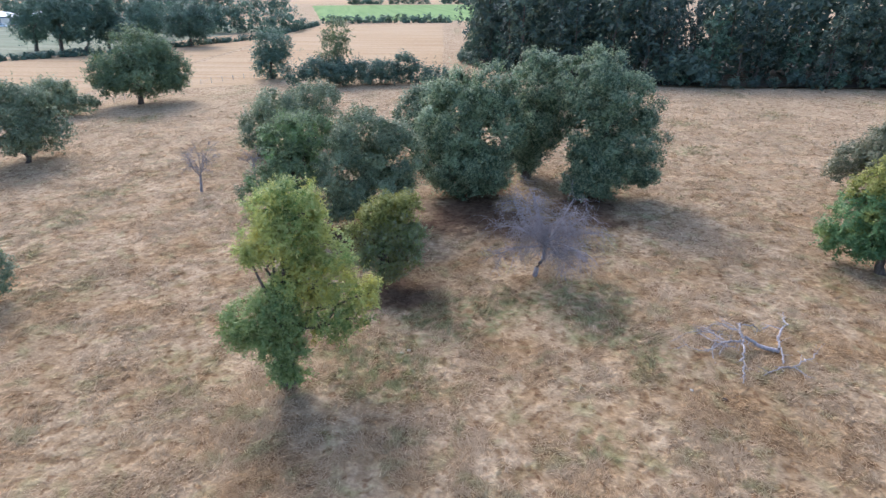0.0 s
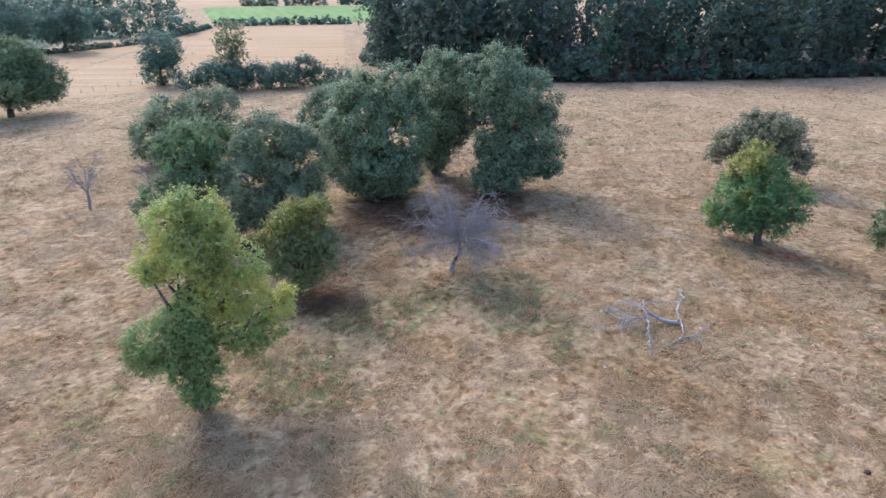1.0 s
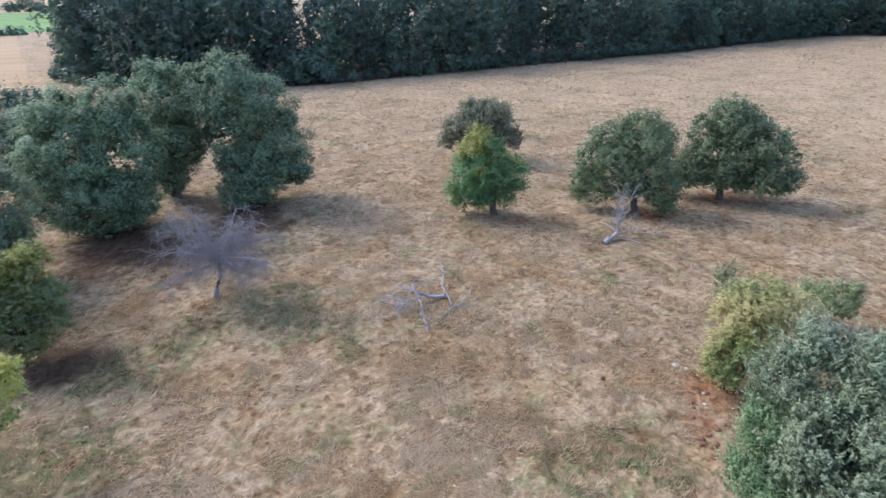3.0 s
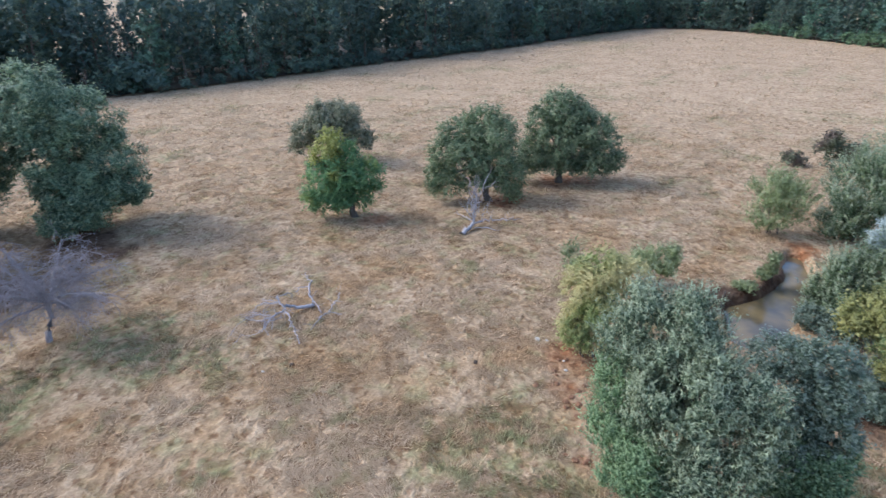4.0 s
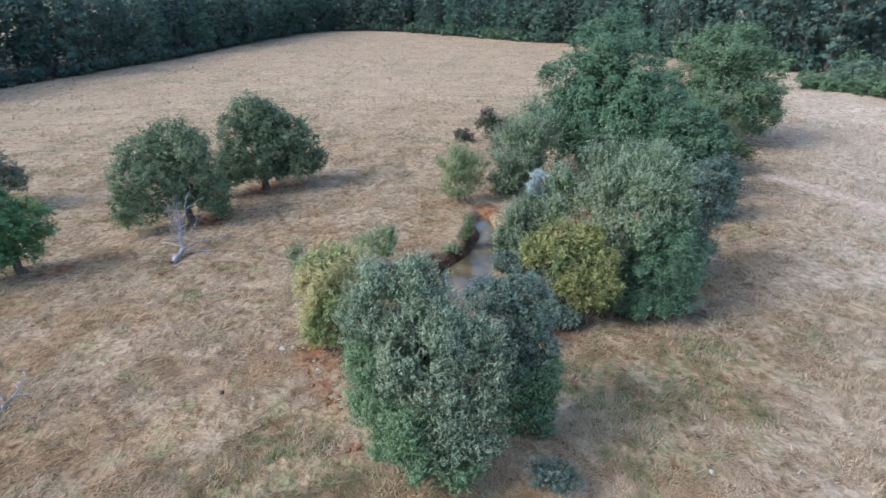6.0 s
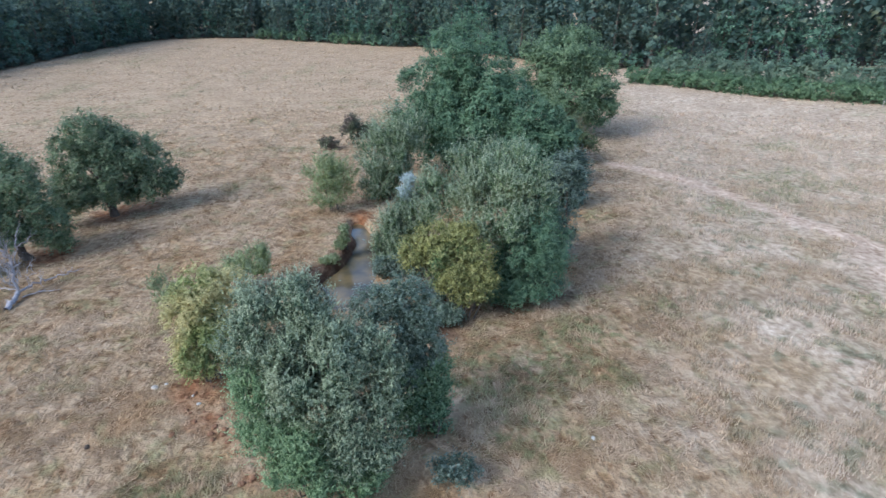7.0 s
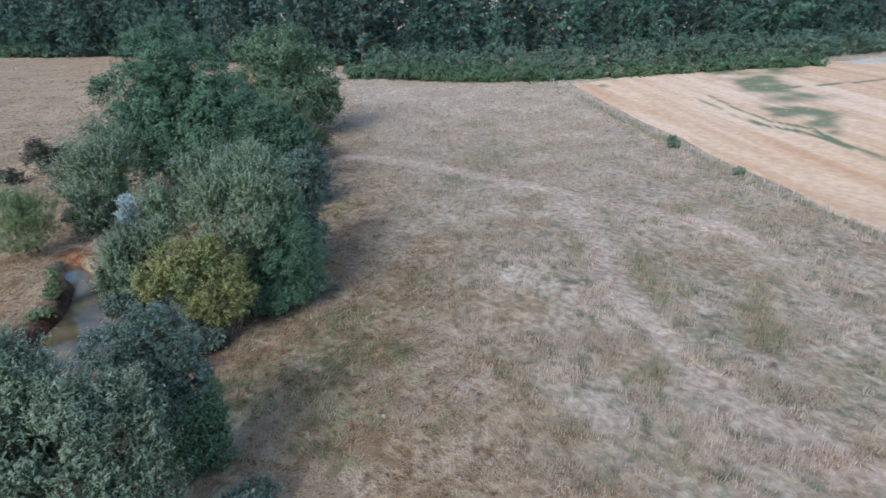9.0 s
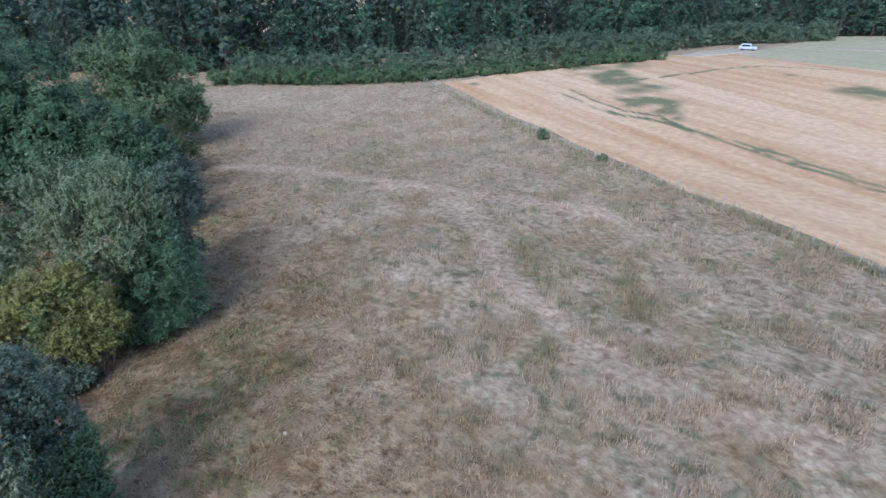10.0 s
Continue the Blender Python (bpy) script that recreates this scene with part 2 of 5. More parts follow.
def field_material(name, a, b, c, turn, rows=0.9, weeds=None):
    """Cut or sown field with faint drill rows."""
    m, nt = material(name)
    p = position(nt)
    col = mix(nt, rnoise(nt, p, 0.025, 0.35, 0.65, 5.0), a, b)
    col = mix(nt, rnoise(nt, position(nt, 0.05, 1.0, 1.0, turn), rows, 0.42, 0.70, 3.0), col, c)
    fine = rnoise(nt, p, 1.1, 0.3, 0.7, 6.0)
    col = mix(nt, 0.6, col, mix(nt, fine, (0.75, 0.72, 0.68), (1.15, 1.15, 1.12)), "MULTIPLY")
    if weeds:
        at = nt.nodes.new("ShaderNodeAttribute")
        at.attribute_name = "weeds"
        cut = nt.nodes.new("ShaderNodeMath")
        cut.operation = "MULTIPLY"
        nt.links.new(at.outputs["Fac"], cut.inputs[0])
        nt.links.new(rnoise(nt, p, 0.55, 0.22, 0.42, 6.0, 0.4), cut.inputs[1])
        col = mix(nt, cut.outputs[0], col, weeds)
    finish(nt, col, 0.95, 0.1, fine, 0.5, 0.1)
    return m


m_stubble = field_material("stubble", (0.60, 0.405, 0.25), (0.64, 0.46, 0.32), (0.50, 0.30, 0.165), 0.39, 0.30, (0.145, 0.155, 0.085))
m_stubble_far = field_material("stubble_far", (0.385, 0.262, 0.150), (0.42, 0.30, 0.185), (0.33, 0.215, 0.12), 0.15, 0.35)
m_meadow = field_material("grey_meadow", (0.185, 0.205, 0.135), (0.25, 0.245, 0.175), (0.145, 0.165, 0.105), 0.3, 0.2)
m_crop = field_material("green_crop", (0.16, 0.25, 0.085), (0.19, 0.28, 0.10), (0.13, 0.21, 0.07), 1.4, 0.2)
m_grey_field = field_material("grey_stubble", (0.47, 0.41, 0.29), (0.42, 0.38, 0.25), (0.37, 0.34, 0.22), 0.42, 0.4)
m_lane = field_material("dusty_lane", (0.50, 0.42, 0.33), (0.44, 0.37, 0.29), (0.38, 0.32, 0.25), 0.4, 0.8)
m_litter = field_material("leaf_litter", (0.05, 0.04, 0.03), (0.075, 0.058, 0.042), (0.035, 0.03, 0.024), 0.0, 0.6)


def leaf_material(name, dark, mid, light, tint=None, amount=0.0, through=0.32, tips=None, vary=0.5):
    """Leaves: every leaf its own shade, with lighter and tinted drifts through the crown."""
    m, nt = material(name)
    g = nt.nodes.new("ShaderNodeNewGeometry")
    ramp = nt.nodes.new("ShaderNodeValToRGB")
    e = ramp.color_ramp.elements
    e[0].color, e[1].color = (*dark, 1), (*light, 1)
    e[0].position, e[1].position = 0.15, 0.85
    e.new(0.5).color = (*mid, 1)
    own = nt.nodes.new("ShaderNodeAttribute")
    own.attribute_name = "sprig"
    blend = nt.nodes.new("ShaderNodeMix")
    blend.inputs[0].default_value = 0.3
    nt.links.new(own.outputs["Fac"], blend.inputs[2])
    nt.links.new(g.outputs["Random Per Island"], blend.inputs[3])
    nt.links.new(blend.outputs[0], ramp.inputs[0])
    tc = nt.nodes.new("ShaderNodeTexCoord")
    col = mix(nt, 0.6, ramp.outputs[0], mix(nt, rnoise(nt, tc.outputs["Object"], 0.55, 0.35, 0.65), (0.72, 0.76, 0.78), (1.3, 1.26, 1.15)), "MULTIPLY")
    if tint:
        col = mix(nt, rnoise(nt, tc.outputs["Object"], 0.42, 0.62 - 0.35 * amount, 0.78 - 0.35 * amount), col, tint)
    if tips:
        at = nt.nodes.new("ShaderNodeAttribute")
        at.attribute_name = "tip"
        young = nt.nodes.new("ShaderNodeMapRange")
        young.inputs["From Min"].default_value, young.inputs["From Max"].default_value = 0.5, 1.0
        nt.links.new(at.outputs["Fac"], young.inputs["Value"])
        col = mix(nt, young.outputs["Result"], col, tips)
    oi = nt.nodes.new("ShaderNodeObjectInfo")
    col = mix(nt, vary, col, mix(nt, oi.outputs["Random"], (0.72, 0.75, 0.78), (1.26, 1.24, 1.15)), "MULTIPLY")
    b = node(nt, "ShaderNodeBsdfPrincipled", Roughness=0.55)
    b.inputs["Specular IOR Level"].default_value = 0.3
    nt.links.new(col, b.inputs["Base Color"])
    t = nt.nodes.new("ShaderNodeBsdfTranslucent")
    nt.links.new(col, t.inputs["Color"])
    s = nt.nodes.new("ShaderNodeMixShader")
    s.inputs[0].default_value = through
    nt.links.new(b.outputs[0], s.inputs[1])
    nt.links.new(t.outputs[0], s.inputs[2])
    o = nt.nodes.new("ShaderNodeOutputMaterial")
    nt.links.new(s.outputs[0], o.inputs["Surface"])
    return m


def bark_material(name, a, b, scale=6.0):
    m, nt = material(name)
    tc = nt.nodes.new("ShaderNodeTexCoord")
    mp = nt.nodes.new("ShaderNodeMapping")
    mp.inputs["Scale"].default_value = (1.0, 1.0, 0.25)
    nt.links.new(tc.outputs["Object"], mp.inputs["Vector"])
    grain = rnoise(nt, mp.outputs[0], scale, 0.3, 0.7, 5.0, 0.5)
    stain = rnoise(nt, tc.outputs["Object"], 1.1, 0.35, 0.65)
    col = mix(nt, grain, a, b)
    col = mix(nt, 0.5, col, mix(nt, stain, (0.75, 0.78, 0.75), (1.15, 1.1, 1.05)), "MULTIPLY")
    finish(nt, col, 0.9, 0.15, grain, 0.7, 0.03)
    return m


m_bark = bark_material("rough_bark", (0.07, 0.055, 0.045), (0.16, 0.13, 0.11))
m_deadwood = bark_material("bleached_wood", (0.23, 0.205, 0.215), (0.44, 0.405, 0.41), 9.0)
m_twig = bark_material("grey_twigs", (0.20, 0.175, 0.19), (0.34, 0.31, 0.325), 9.0)
m_post = bark_material("weathered_post", (0.31, 0.29, 0.26), (0.52, 0.49, 0.45), 12.0)

# leaf: material, length, width, how far shoots stand upright
OAK = dict(mat=leaf_material("oak_leaves", (0.068, 0.106, 0.070), (0.106, 0.160, 0.101), (0.235, 0.320, 0.190), tips=(0.300, 0.345, 0.205)), spray=0.55)
OAKLIGHT = dict(mat=leaf_material("light_oak_leaves", (0.086, 0.129, 0.073), (0.115, 0.165, 0.092), (0.189, 0.239, 0.130)), spray=0.15)
DARK = dict(mat=leaf_material("dark_leaves", (0.108, 0.146, 0.092), (0.155, 0.208, 0.128), (0.350, 0.410, 0.260), tips=(0.230, 0.255, 0.150)), spray=0.42)
DARKBRIGHT = dict(mat=leaf_material("dark_leaves_with_shoots", (0.077, 0.113, 0.059), (0.138, 0.197, 0.099), (0.258, 0.327, 0.156), (0.250, 0.393, 0.136), 0.35, tips=(0.222, 0.280, 0.134)), spray=0.5)
MAPLEGREEN = dict(mat=leaf_material("green_maple_leaves", (0.168, 0.248, 0.085), (0.221, 0.306, 0.103), (0.351, 0.406, 0.145), tips=(0.351, 0.392, 0.151)), spray=0.05)
WILLOWGREEN = dict(mat=leaf_material("green_willow_leaves", (0.053, 0.096, 0.044), (0.092, 0.156, 0.070), (0.215, 0.293, 0.143), tips=(0.269, 0.356, 0.188)), spray=0.7)
MISTLE = dict(mat=leaf_material("olive_yellow_leaves", (0.170, 0.195, 0.055), (0.230, 0.242, 0.066), (0.340, 0.332, 0.095), tips=(0.365, 0.351, 0.110)), spray=0.3)
MAPLE = dict(mat=leaf_material("yellowing_maple_leaves", (0.119, 0.190, 0.062), (0.230, 0.315, 0.108), (0.400, 0.462, 0.180), (0.560, 0.510, 0.140), 0.5, 0.42, tips=(0.400, 0.410, 0.150)), spray=0.05)
HAWTHORN = dict(mat=leaf_material("hawthorn_leaves", (0.187, 0.240, 0.094), (0.239, 0.290, 0.109), (0.359, 0.394, 0.164), (0.285, 0.262, 0.081), 0.6, tips=(0.232, 0.257, 0.150)), spray=0.3)
PEAR = dict(mat=leaf_material("pear_leaves", (0.107, 0.200, 0.084), (0.142, 0.250, 0.102), (0.238, 0.346, 0.145), (0.380, 0.367, 0.086), 0.25), spray=0.1)
APPLE = dict(mat=leaf_material("apple_leaves", (0.064, 0.094, 0.047), (0.121, 0.174, 0.088), (0.259, 0.306, 0.174), tips=(0.190, 0.209, 0.118)), spray=0.25)
GREYAPPLE = dict(mat=leaf_material("grey_apple_leaves", (0.085, 0.100, 0.064), (0.138, 0.155, 0.100), (0.270, 0.280, 0.190), tips=(0.255, 0.235, 0.155)), spray=0.45)
GORSE = dict(mat=leaf_material("gorse_leaves", (0.050, 0.062, 0.036), (0.075, 0.088, 0.050), (0.140, 0.150, 0.090), (0.105, 0.075, 0.060), 0.6), spray=0.5)
HAWHEDGE = dict(mat=leaf_material("hedge_hawthorn_leaves", (0.088, 0.132, 0.090), (0.120, 0.172, 0.116), (0.200, 0.264, 0.186), (0.160, 0.196, 0.125), 0.4), spray=0.3)
YELLOW = dict(mat=leaf_material("yellowing_hazel_leaves", (0.130, 0.172, 0.055), (0.232, 0.281, 0.095), (0.462, 0.459, 0.197), (0.526, 0.459, 0.209), 0.6, 0.35), spray=0.1)
WILLOW = dict(mat=leaf_material("willow_leaves", (0.027, 0.047, 0.028), (0.065, 0.101, 0.061), (0.279, 0.329, 0.209), (0.113, 0.135, 0.074), 0.3, tips=(0.315, 0.356, 0.239)), spray=0.75)
SLATE = dict(mat=leaf_material("blackthorn_leaves", (0.040, 0.062, 0.042), (0.075, 0.108, 0.075), (0.180, 0.225, 0.170), tips=(0.200, 0.240, 0.190)), spray=0.5)
HAWYELLOW = dict(mat=leaf_material("olive_hawthorn_leaves", (0.113, 0.122, 0.039), (0.206, 0.212, 0.066), (0.394, 0.361, 0.120), (0.109, 0.171, 0.066), 0.35, tips=(0.379, 0.357, 0.136)), spray=0.3)
SALLOW = dict(mat=leaf_material("sallow_leaves", (0.046, 0.072, 0.034), (0.085, 0.126, 0.060), (0.279, 0.350, 0.181), (0.160, 0.180, 0.089), 0.35, tips=(0.295, 0.334, 0.223)), spray=0.8)
ALDER = dict(mat=leaf_material("alder_leaves", (0.039, 0.076, 0.043), (0.071, 0.135, 0.074), (0.165, 0.256, 0.145), tips=(0.183, 0.258, 0.145)), spray=0.3)
ALDERLIGHT = dict(mat=leaf_material("light_alder_leaves", (0.050, 0.084, 0.043), (0.091, 0.144, 0.074), (0.186, 0.256, 0.134), tips=(0.213, 0.272, 0.150)), spray=0.3)
BROWNISH = dict(mat=leaf_material("elder_leaves", (0.084, 0.108, 0.047), (0.109, 0.134, 0.058), (0.166, 0.191, 0.083), (0.153, 0.115, 0.076), 0.5), spray=0.3)
PALE = dict(mat=leaf_material("pale_leaves", (0.144, 0.182, 0.078), (0.178, 0.217, 0.095), (0.268, 0.299, 0.140), tips=(0.255, 0.281, 0.153)), spray=0.8)
SILVER = dict(mat=leaf_material("silver_leaves", (0.290, 0.342, 0.342), (0.341, 0.396, 0.396), (0.446, 0.502, 0.502)), spray=0.7)
THIN = dict(mat=leaf_material("thin_leaves", (0.117, 0.155, 0.077), (0.150, 0.188, 0.098), (0.225, 0.247, 0.135)), spray=0.5)
# distant trees: leaf colours lifted and blued to stand for haze
FAR = dict(mat=leaf_material("field_tree_leaves", (0.075, 0.128, 0.101), (0.095, 0.156, 0.121), (0.156, 0.231, 0.172)), spray=0.2)
# wood and pine leaves: dark tones raised and blued in place of haze
WOOD = dict(mat=leaf_material("wood_leaves", (0.060, 0.098, 0.082), (0.070, 0.110, 0.092), (0.130, 0.176, 0.136), (0.150, 0.165, 0.095), 0.25, vary=1.0), spray=0.15)
WOODLIGHT = dict(mat=leaf_material("light_wood_leaves", (0.065, 0.125, 0.090), (0.077, 0.141, 0.100), (0.146, 0.229, 0.165), vary=1.0), spray=0.15)
PINE = dict(mat=leaf_material("pine_needles", (0.046, 0.075, 0.066), (0.039, 0.061, 0.053), (0.074, 0.102, 0.081), through=0.1), spray=0.2)
HEDGE = dict(mat=leaf_material("bramble_leaves", (0.078, 0.130, 0.070), (0.105, 0.165, 0.088), (0.165, 0.230, 0.125)), spray=0.3)


# ---- building helpers ----
def mesh_of(name, verts, faces, mat, smooth_faces=False):
    me = bpy.data.meshes.new(name)
    verts, faces = np.asarray(verts, np.float32), np.asarray(faces, np.int32)
    k = faces.shape[1]
    me.vertices.add(len(verts))
    me.vertices.foreach_set("co", verts.ravel())
    me.loops.add(faces.size)
    me.loops.foreach_set("vertex_index", faces.ravel())
    me.polygons.add(len(faces))
    me.polygons.foreach_set("loop_start", np.arange(0, faces.size, k, dtype=np.int32))
    me.polygons.foreach_set("loop_total", np.full(len(faces), k, np.int32))
    if smooth_faces:
        me.polygons.foreach_set("use_smooth", np.ones(len(faces), bool))
    me.materials.append(mat)
    me.update(calc_edges=True)
    return me


def crown_mesh(rng, lobes, length, width, leaf, density):
    v, f, tip, sprig = crown_cards(rng, lobes, length, width, leaf["spray"], density)
    me = mesh_of("crown", v, f, leaf["mat"])
    me.attributes.new("sprig", "FLOAT", "POINT").data.foreach_set("value", sprig.astype(np.float32))
    me.attributes.new("tip", "FLOAT", "POINT").data.foreach_set("value", tip.astype(np.float32))
    return me


def part(name, me, parent, label=""):
    ob = new(name, me)
    ob.parent = parent
    if label:
        ob["label"] = label
    return ob


def bm_part(name, bm, mat, parent, label=""):
    me = bpy.data.meshes.new(name)
    bm.to_mesh(me)
    bm.free()
    me.materials.append(mat)
    return part(name, me, parent, label)


def tube(points, radii, sides=6):
    """Vertices and quads of a tapered tube along points."""
    pts = np.asarray(points, float)
    way = np.gradient(pts, axis=0)
    way /= np.linalg.norm(way, axis=1)[:, None] + 1e-9
    ref = np.where(np.abs(way[:, 2:3]) > 0.9, [[1.0, 0, 0]], [[0, 0, 1.0]])
    a = np.cross(way, ref)
    a /= np.linalg.norm(a, axis=1)[:, None] + 1e-9
    b = np.cross(way, a)
    ang = np.linspace(0, 2 * np.pi, sides, endpoint=False)
    ring = a[:, None] * np.cos(ang)[None, :, None] + b[:, None] * np.sin(ang)[None, :, None]
    v = pts[:, None] + ring * np.asarray(radii, float)[:, None, None]
    n = len(pts)
    i, j = np.meshgrid(np.arange(n - 1), np.arange(sides), indexing="ij")
    k = (j + 1) % sides
    f = np.stack([i * sides + j, i * sides + k, (i + 1) * sides + k, (i + 1) * sides + j], -1).reshape(-1, 4)
    return v.reshape(-1, 3), f


def joined(tubes):
    vs, fs, n = [], [], 0
    for v, f in tubes:
        vs.append(v)
        fs.append(f + n)
        n += len(v)
    return np.concatenate(vs), np.concatenate(fs)


def limb_points(rng, a, b, n=6, sag=0.0, wob=0.06):
    a, b = np.asarray(a, float), np.asarray(b, float)
    k = np.linspace(0, 1, n)[:, None]
    pts = a + (b - a) * k
    size = np.linalg.norm(b - a)
    pts[1:-1] += rng.normal(0, wob * size, (n - 2, 3))
    pts[:, 2] += sag * np.sin(np.pi * k[:, 0]) * size
    return pts


def unit(a):
    return a / (np.linalg.norm(a, axis=1)[:, None] + 1e-9)


def crown_cards(rng, lobes, length, width, spray, density, per=9):
    """Leaves of a crown: pointed blades on short sprigs that stand out of the lobes, with some inside."""
    lobes = np.array(lobes, float)
    centres, radii = lobes[:, :3], lobes[:, 3:6]
    plume = spray > 0.6
    pos, out, grow, tone = [], [], [], []
    reach = min(length * (4.0 if plume else 3.0), (0.5 if plume else 0.33) * float(radii.max()))
    radii = np.maximum(radii - 0.4 * reach, 0.65 * radii)
    for c, r in zip(centres, radii):
        size = float(r.mean())
        rc = float(np.clip(0.34 * size, max(0.2, 1.5 * length), 1.5))
        area = 4 * np.pi * (r[0] * r[1] + r[1] * r[2] + r[0] * r[2]) / 3
        k = max(5, int(1.1 * area / (np.pi * rc * rc)))
        d = unit(rng.normal(size=(k, 3)))
        cc = c + d * r * rng.uniform(0.66, 1.06, (k, 1))
        crad = rc * rng.uniform(0.6, 1.2, k)
        cgrow, ctone = rng.uniform(0.45, 1.6, k), rng.random(k)
        n = np.maximum(1, (density * rng.uniform(0.7, 1.3, k) * 1.5 * np.pi * crad ** 2 / (0.5 * length * width) / per).astype(int))
        idx = np.repeat(np.arange(k), n)
        # leaves sit on the outer and upper faces of each clump, so that hollows stay between them
        e = unit(rng.normal(size=(len(idx), 3)) + 0.9 * d[idx] + (0, 0, 0.5))
        pp = cc[idx] + e * (1, 1, 0.85) * (crad[idx] * rng.uniform(0.5, 1.0, len(idx)))[:, None]
        keep = (np.linalg.norm((pp - c) / r, axis=1) > 0.62) | (rng.random(len(idx)) < 0.35)
        pos.append(pp[keep])
        out.append(unit(0.35 * d[idx][keep] + 0.85 * e[keep]))
        grow.append(cgrow[idx][keep])
        tone.append(ctone[idx][keep])
    pos, out, grow, tone = (np.concatenate(w) for w in (pos, out, grow, tone))
    inside = np.zeros(len(pos), int)
    for c, r in zip(centres, radii):
        inside += np.linalg.norm((pos - c) / r, axis=1) < 0.66
    keep = (inside == 0) | (rng.random(len(pos)) < 0.26)
    deep = np.where(inside > 0, 1.7, 1.0)[keep]
    pos, out, grow, tone = pos[keep], out[keep], grow[keep], tone[keep]
    m = len(pos)
    shoot = unit(out + (0.3 if plume else 0.5) * rng.normal(size=(m, 3)) + np.array((0, 0, 2.0 * spray - 0.25)))
    step = (np.arange(per) + 0.5) / per
    far = reach * grow * rng.uniform(0.6, 1.3, m) * np.where(rng.random(m) < 0.12, 1.7, 1.0)
    base = pos[:, None] + shoot[:, None] * (far[:, None, None] * step[None, :, None])
    base = (base + rng.normal(0, (0.14 if plume else 0.40) * length, (m, per, 3))).reshape(-1, 3)
    shoot, out = np.repeat(shoot, per, 0), np.repeat(out, per, 0)
    tip, sprig = np.tile(step, m), np.repeat((0.35 if plume else 0.7) * tone + (0.65 if plume else 0.3) * rng.random(m), per)
    keep = base[:, 2] > 0.05
    base, shoot, out = base[keep], shoot[keep], out[keep]
    n = len(base)
    nor = unit(out + (0, 0, 0.35) + 0.5 * rng.normal(size=(n, 3)))
    way = shoot + (0.30 if plume else 0.7) * rng.normal(size=(n, 3))
    way = unit(way - nor * (way * nor).sum(1)[:, None])
    side = np.cross(nor, way)
    s = rng.uniform(0.65, 1.35, (n, 1)) * np.repeat(deep, per)[keep][:, None]
    le, wi = way * length * 0.5 * s, side * width * 0.5 * s
    v = np.stack([base - le + wi, base - le - wi, base + le], 1).reshape(-1, 3)
    return v, np.arange(len(v)).reshape(-1, 3), np.repeat(tip[keep], 3), np.repeat(sprig[keep], 3)


def full_lobes(rng, lobes):
    """Depth for lobes given as right, back, up, half width, half height; one more lobe behind."""
    out = []
    for x, y, z, r, u in lobes:
        d = 0.5 * (r + u) * rng.uniform(0.85, 1.05)
        out.append((x, y, z, r, d, u))
    if len(lobes) > 1:
        for x, y, z, r, u in lobes:
            s = 0.75
            out.append((x * 0.6 + rng.normal() * 0.1 * r, y + (0.8 * r if rng.random() < 0.6 else -0.3 * r), z * 0.96, r * s, r * s, u * s))
    for x, y, z, r, d, u in list(out[:len(lobes)]):
        for _ in range(9):
            w = unit(rng.normal(size=(1, 3)) + (0, 0, 0.35))[0]
            s = rng.uniform(0.16, 0.34)
            out.append((x + w[0] * r * 0.86, y + w[1] * d * 0.86, max(z + w[2] * u * 0.86, 0.3), r * s, d * s, u * s * 1.1))
    return out


def leaf_size(dist):
    return min(0.056 + 0.0024 * dist, 0.5)


def plant(name, x, y, lobes, seed, leaf, label, density, trunk, group="", second=None):
    rng = np.random.default_rng(seed)
    dist = math.hypot(x, y)
    root = new(name)
    base = gz(x, y)
    root.matrix_world = pose(x, y, base, 0, 0, -math.degrees(math.atan2(x, y)))
    tagged(root, label, "hedge" if "hedge" in name else "bush" if not trunk else "tree", group)
    length = leaf_size(dist)
    length, width = (length * 1.5, length * 0.42) if leaf["spray"] > 0.6 else (length, length * 0.62)
    lob = full_lobes(rng, lobes)
    lobes = lobes + (second[1] if second else [])
    arr = np.array(lobes, float)
    top = float((arr[:, 2] + arr[:, 4]).max())
    if trunk:
        heart = np.array((arr[:, 0].mean() * 0.6, arr[:, 1].mean(), top * 0.62))
        rad = 0.028 * top + 0.05
        pts = limb_points(rng, (0, 0, -0.25), heart, 7, 0, 0.025)
        pts[0, :2] = 0
        taper = rad * np.array((1.5, 1.05, 0.92, 0.82, 0.7, 0.55, 0.35))
        v, f = tube(pts, taper, 9)
        part("trunk", mesh_of("trunk", v, f, m_bark, True), root)
        for lx, ly, lz, r, u in lobes:
            k = rng.integers(2, 5)
            start = pts[k]
            end = np.array((lx, ly, lz)) * (1, 1, 0.95)
            if end[2] < start[2] - 1.0:
                start = pts[2]
            lp = limb_points(rng, start, end, 6, 0.08, 0.05)
            v, f = tube(lp, np.linspace(taper[k] * 0.45, 0.025, 6), 6)
            part("limb", mesh_of("limb", v, f, m_bark, True), root)
    else:
        for lx, ly, lz, r, u in lobes:
            a = np.array((lx * 0.45 + rng.normal() * 0.15, ly * 0.5 + rng.normal() * 0.15, -0.15 - (base - gz(x, y))))
            if lz > 1.0:
                lp = limb_points(rng, a, (lx, ly, lz), 5, 0.0, 0.05)
                v, f = tube(lp, np.linspace(0.03 + 0.012 * lz, 0.02, 5), 5)
                part("stem", mesh_of("stem", v, f, m_bark, True), root)
    part("crown", crown_mesh(rng, lob, length, width, leaf, density), root)
    if second:
        part("bough", crown_mesh(rng, full_lobes(rng, second[1]), length, width, second[0], density), root, second[2])
    return root


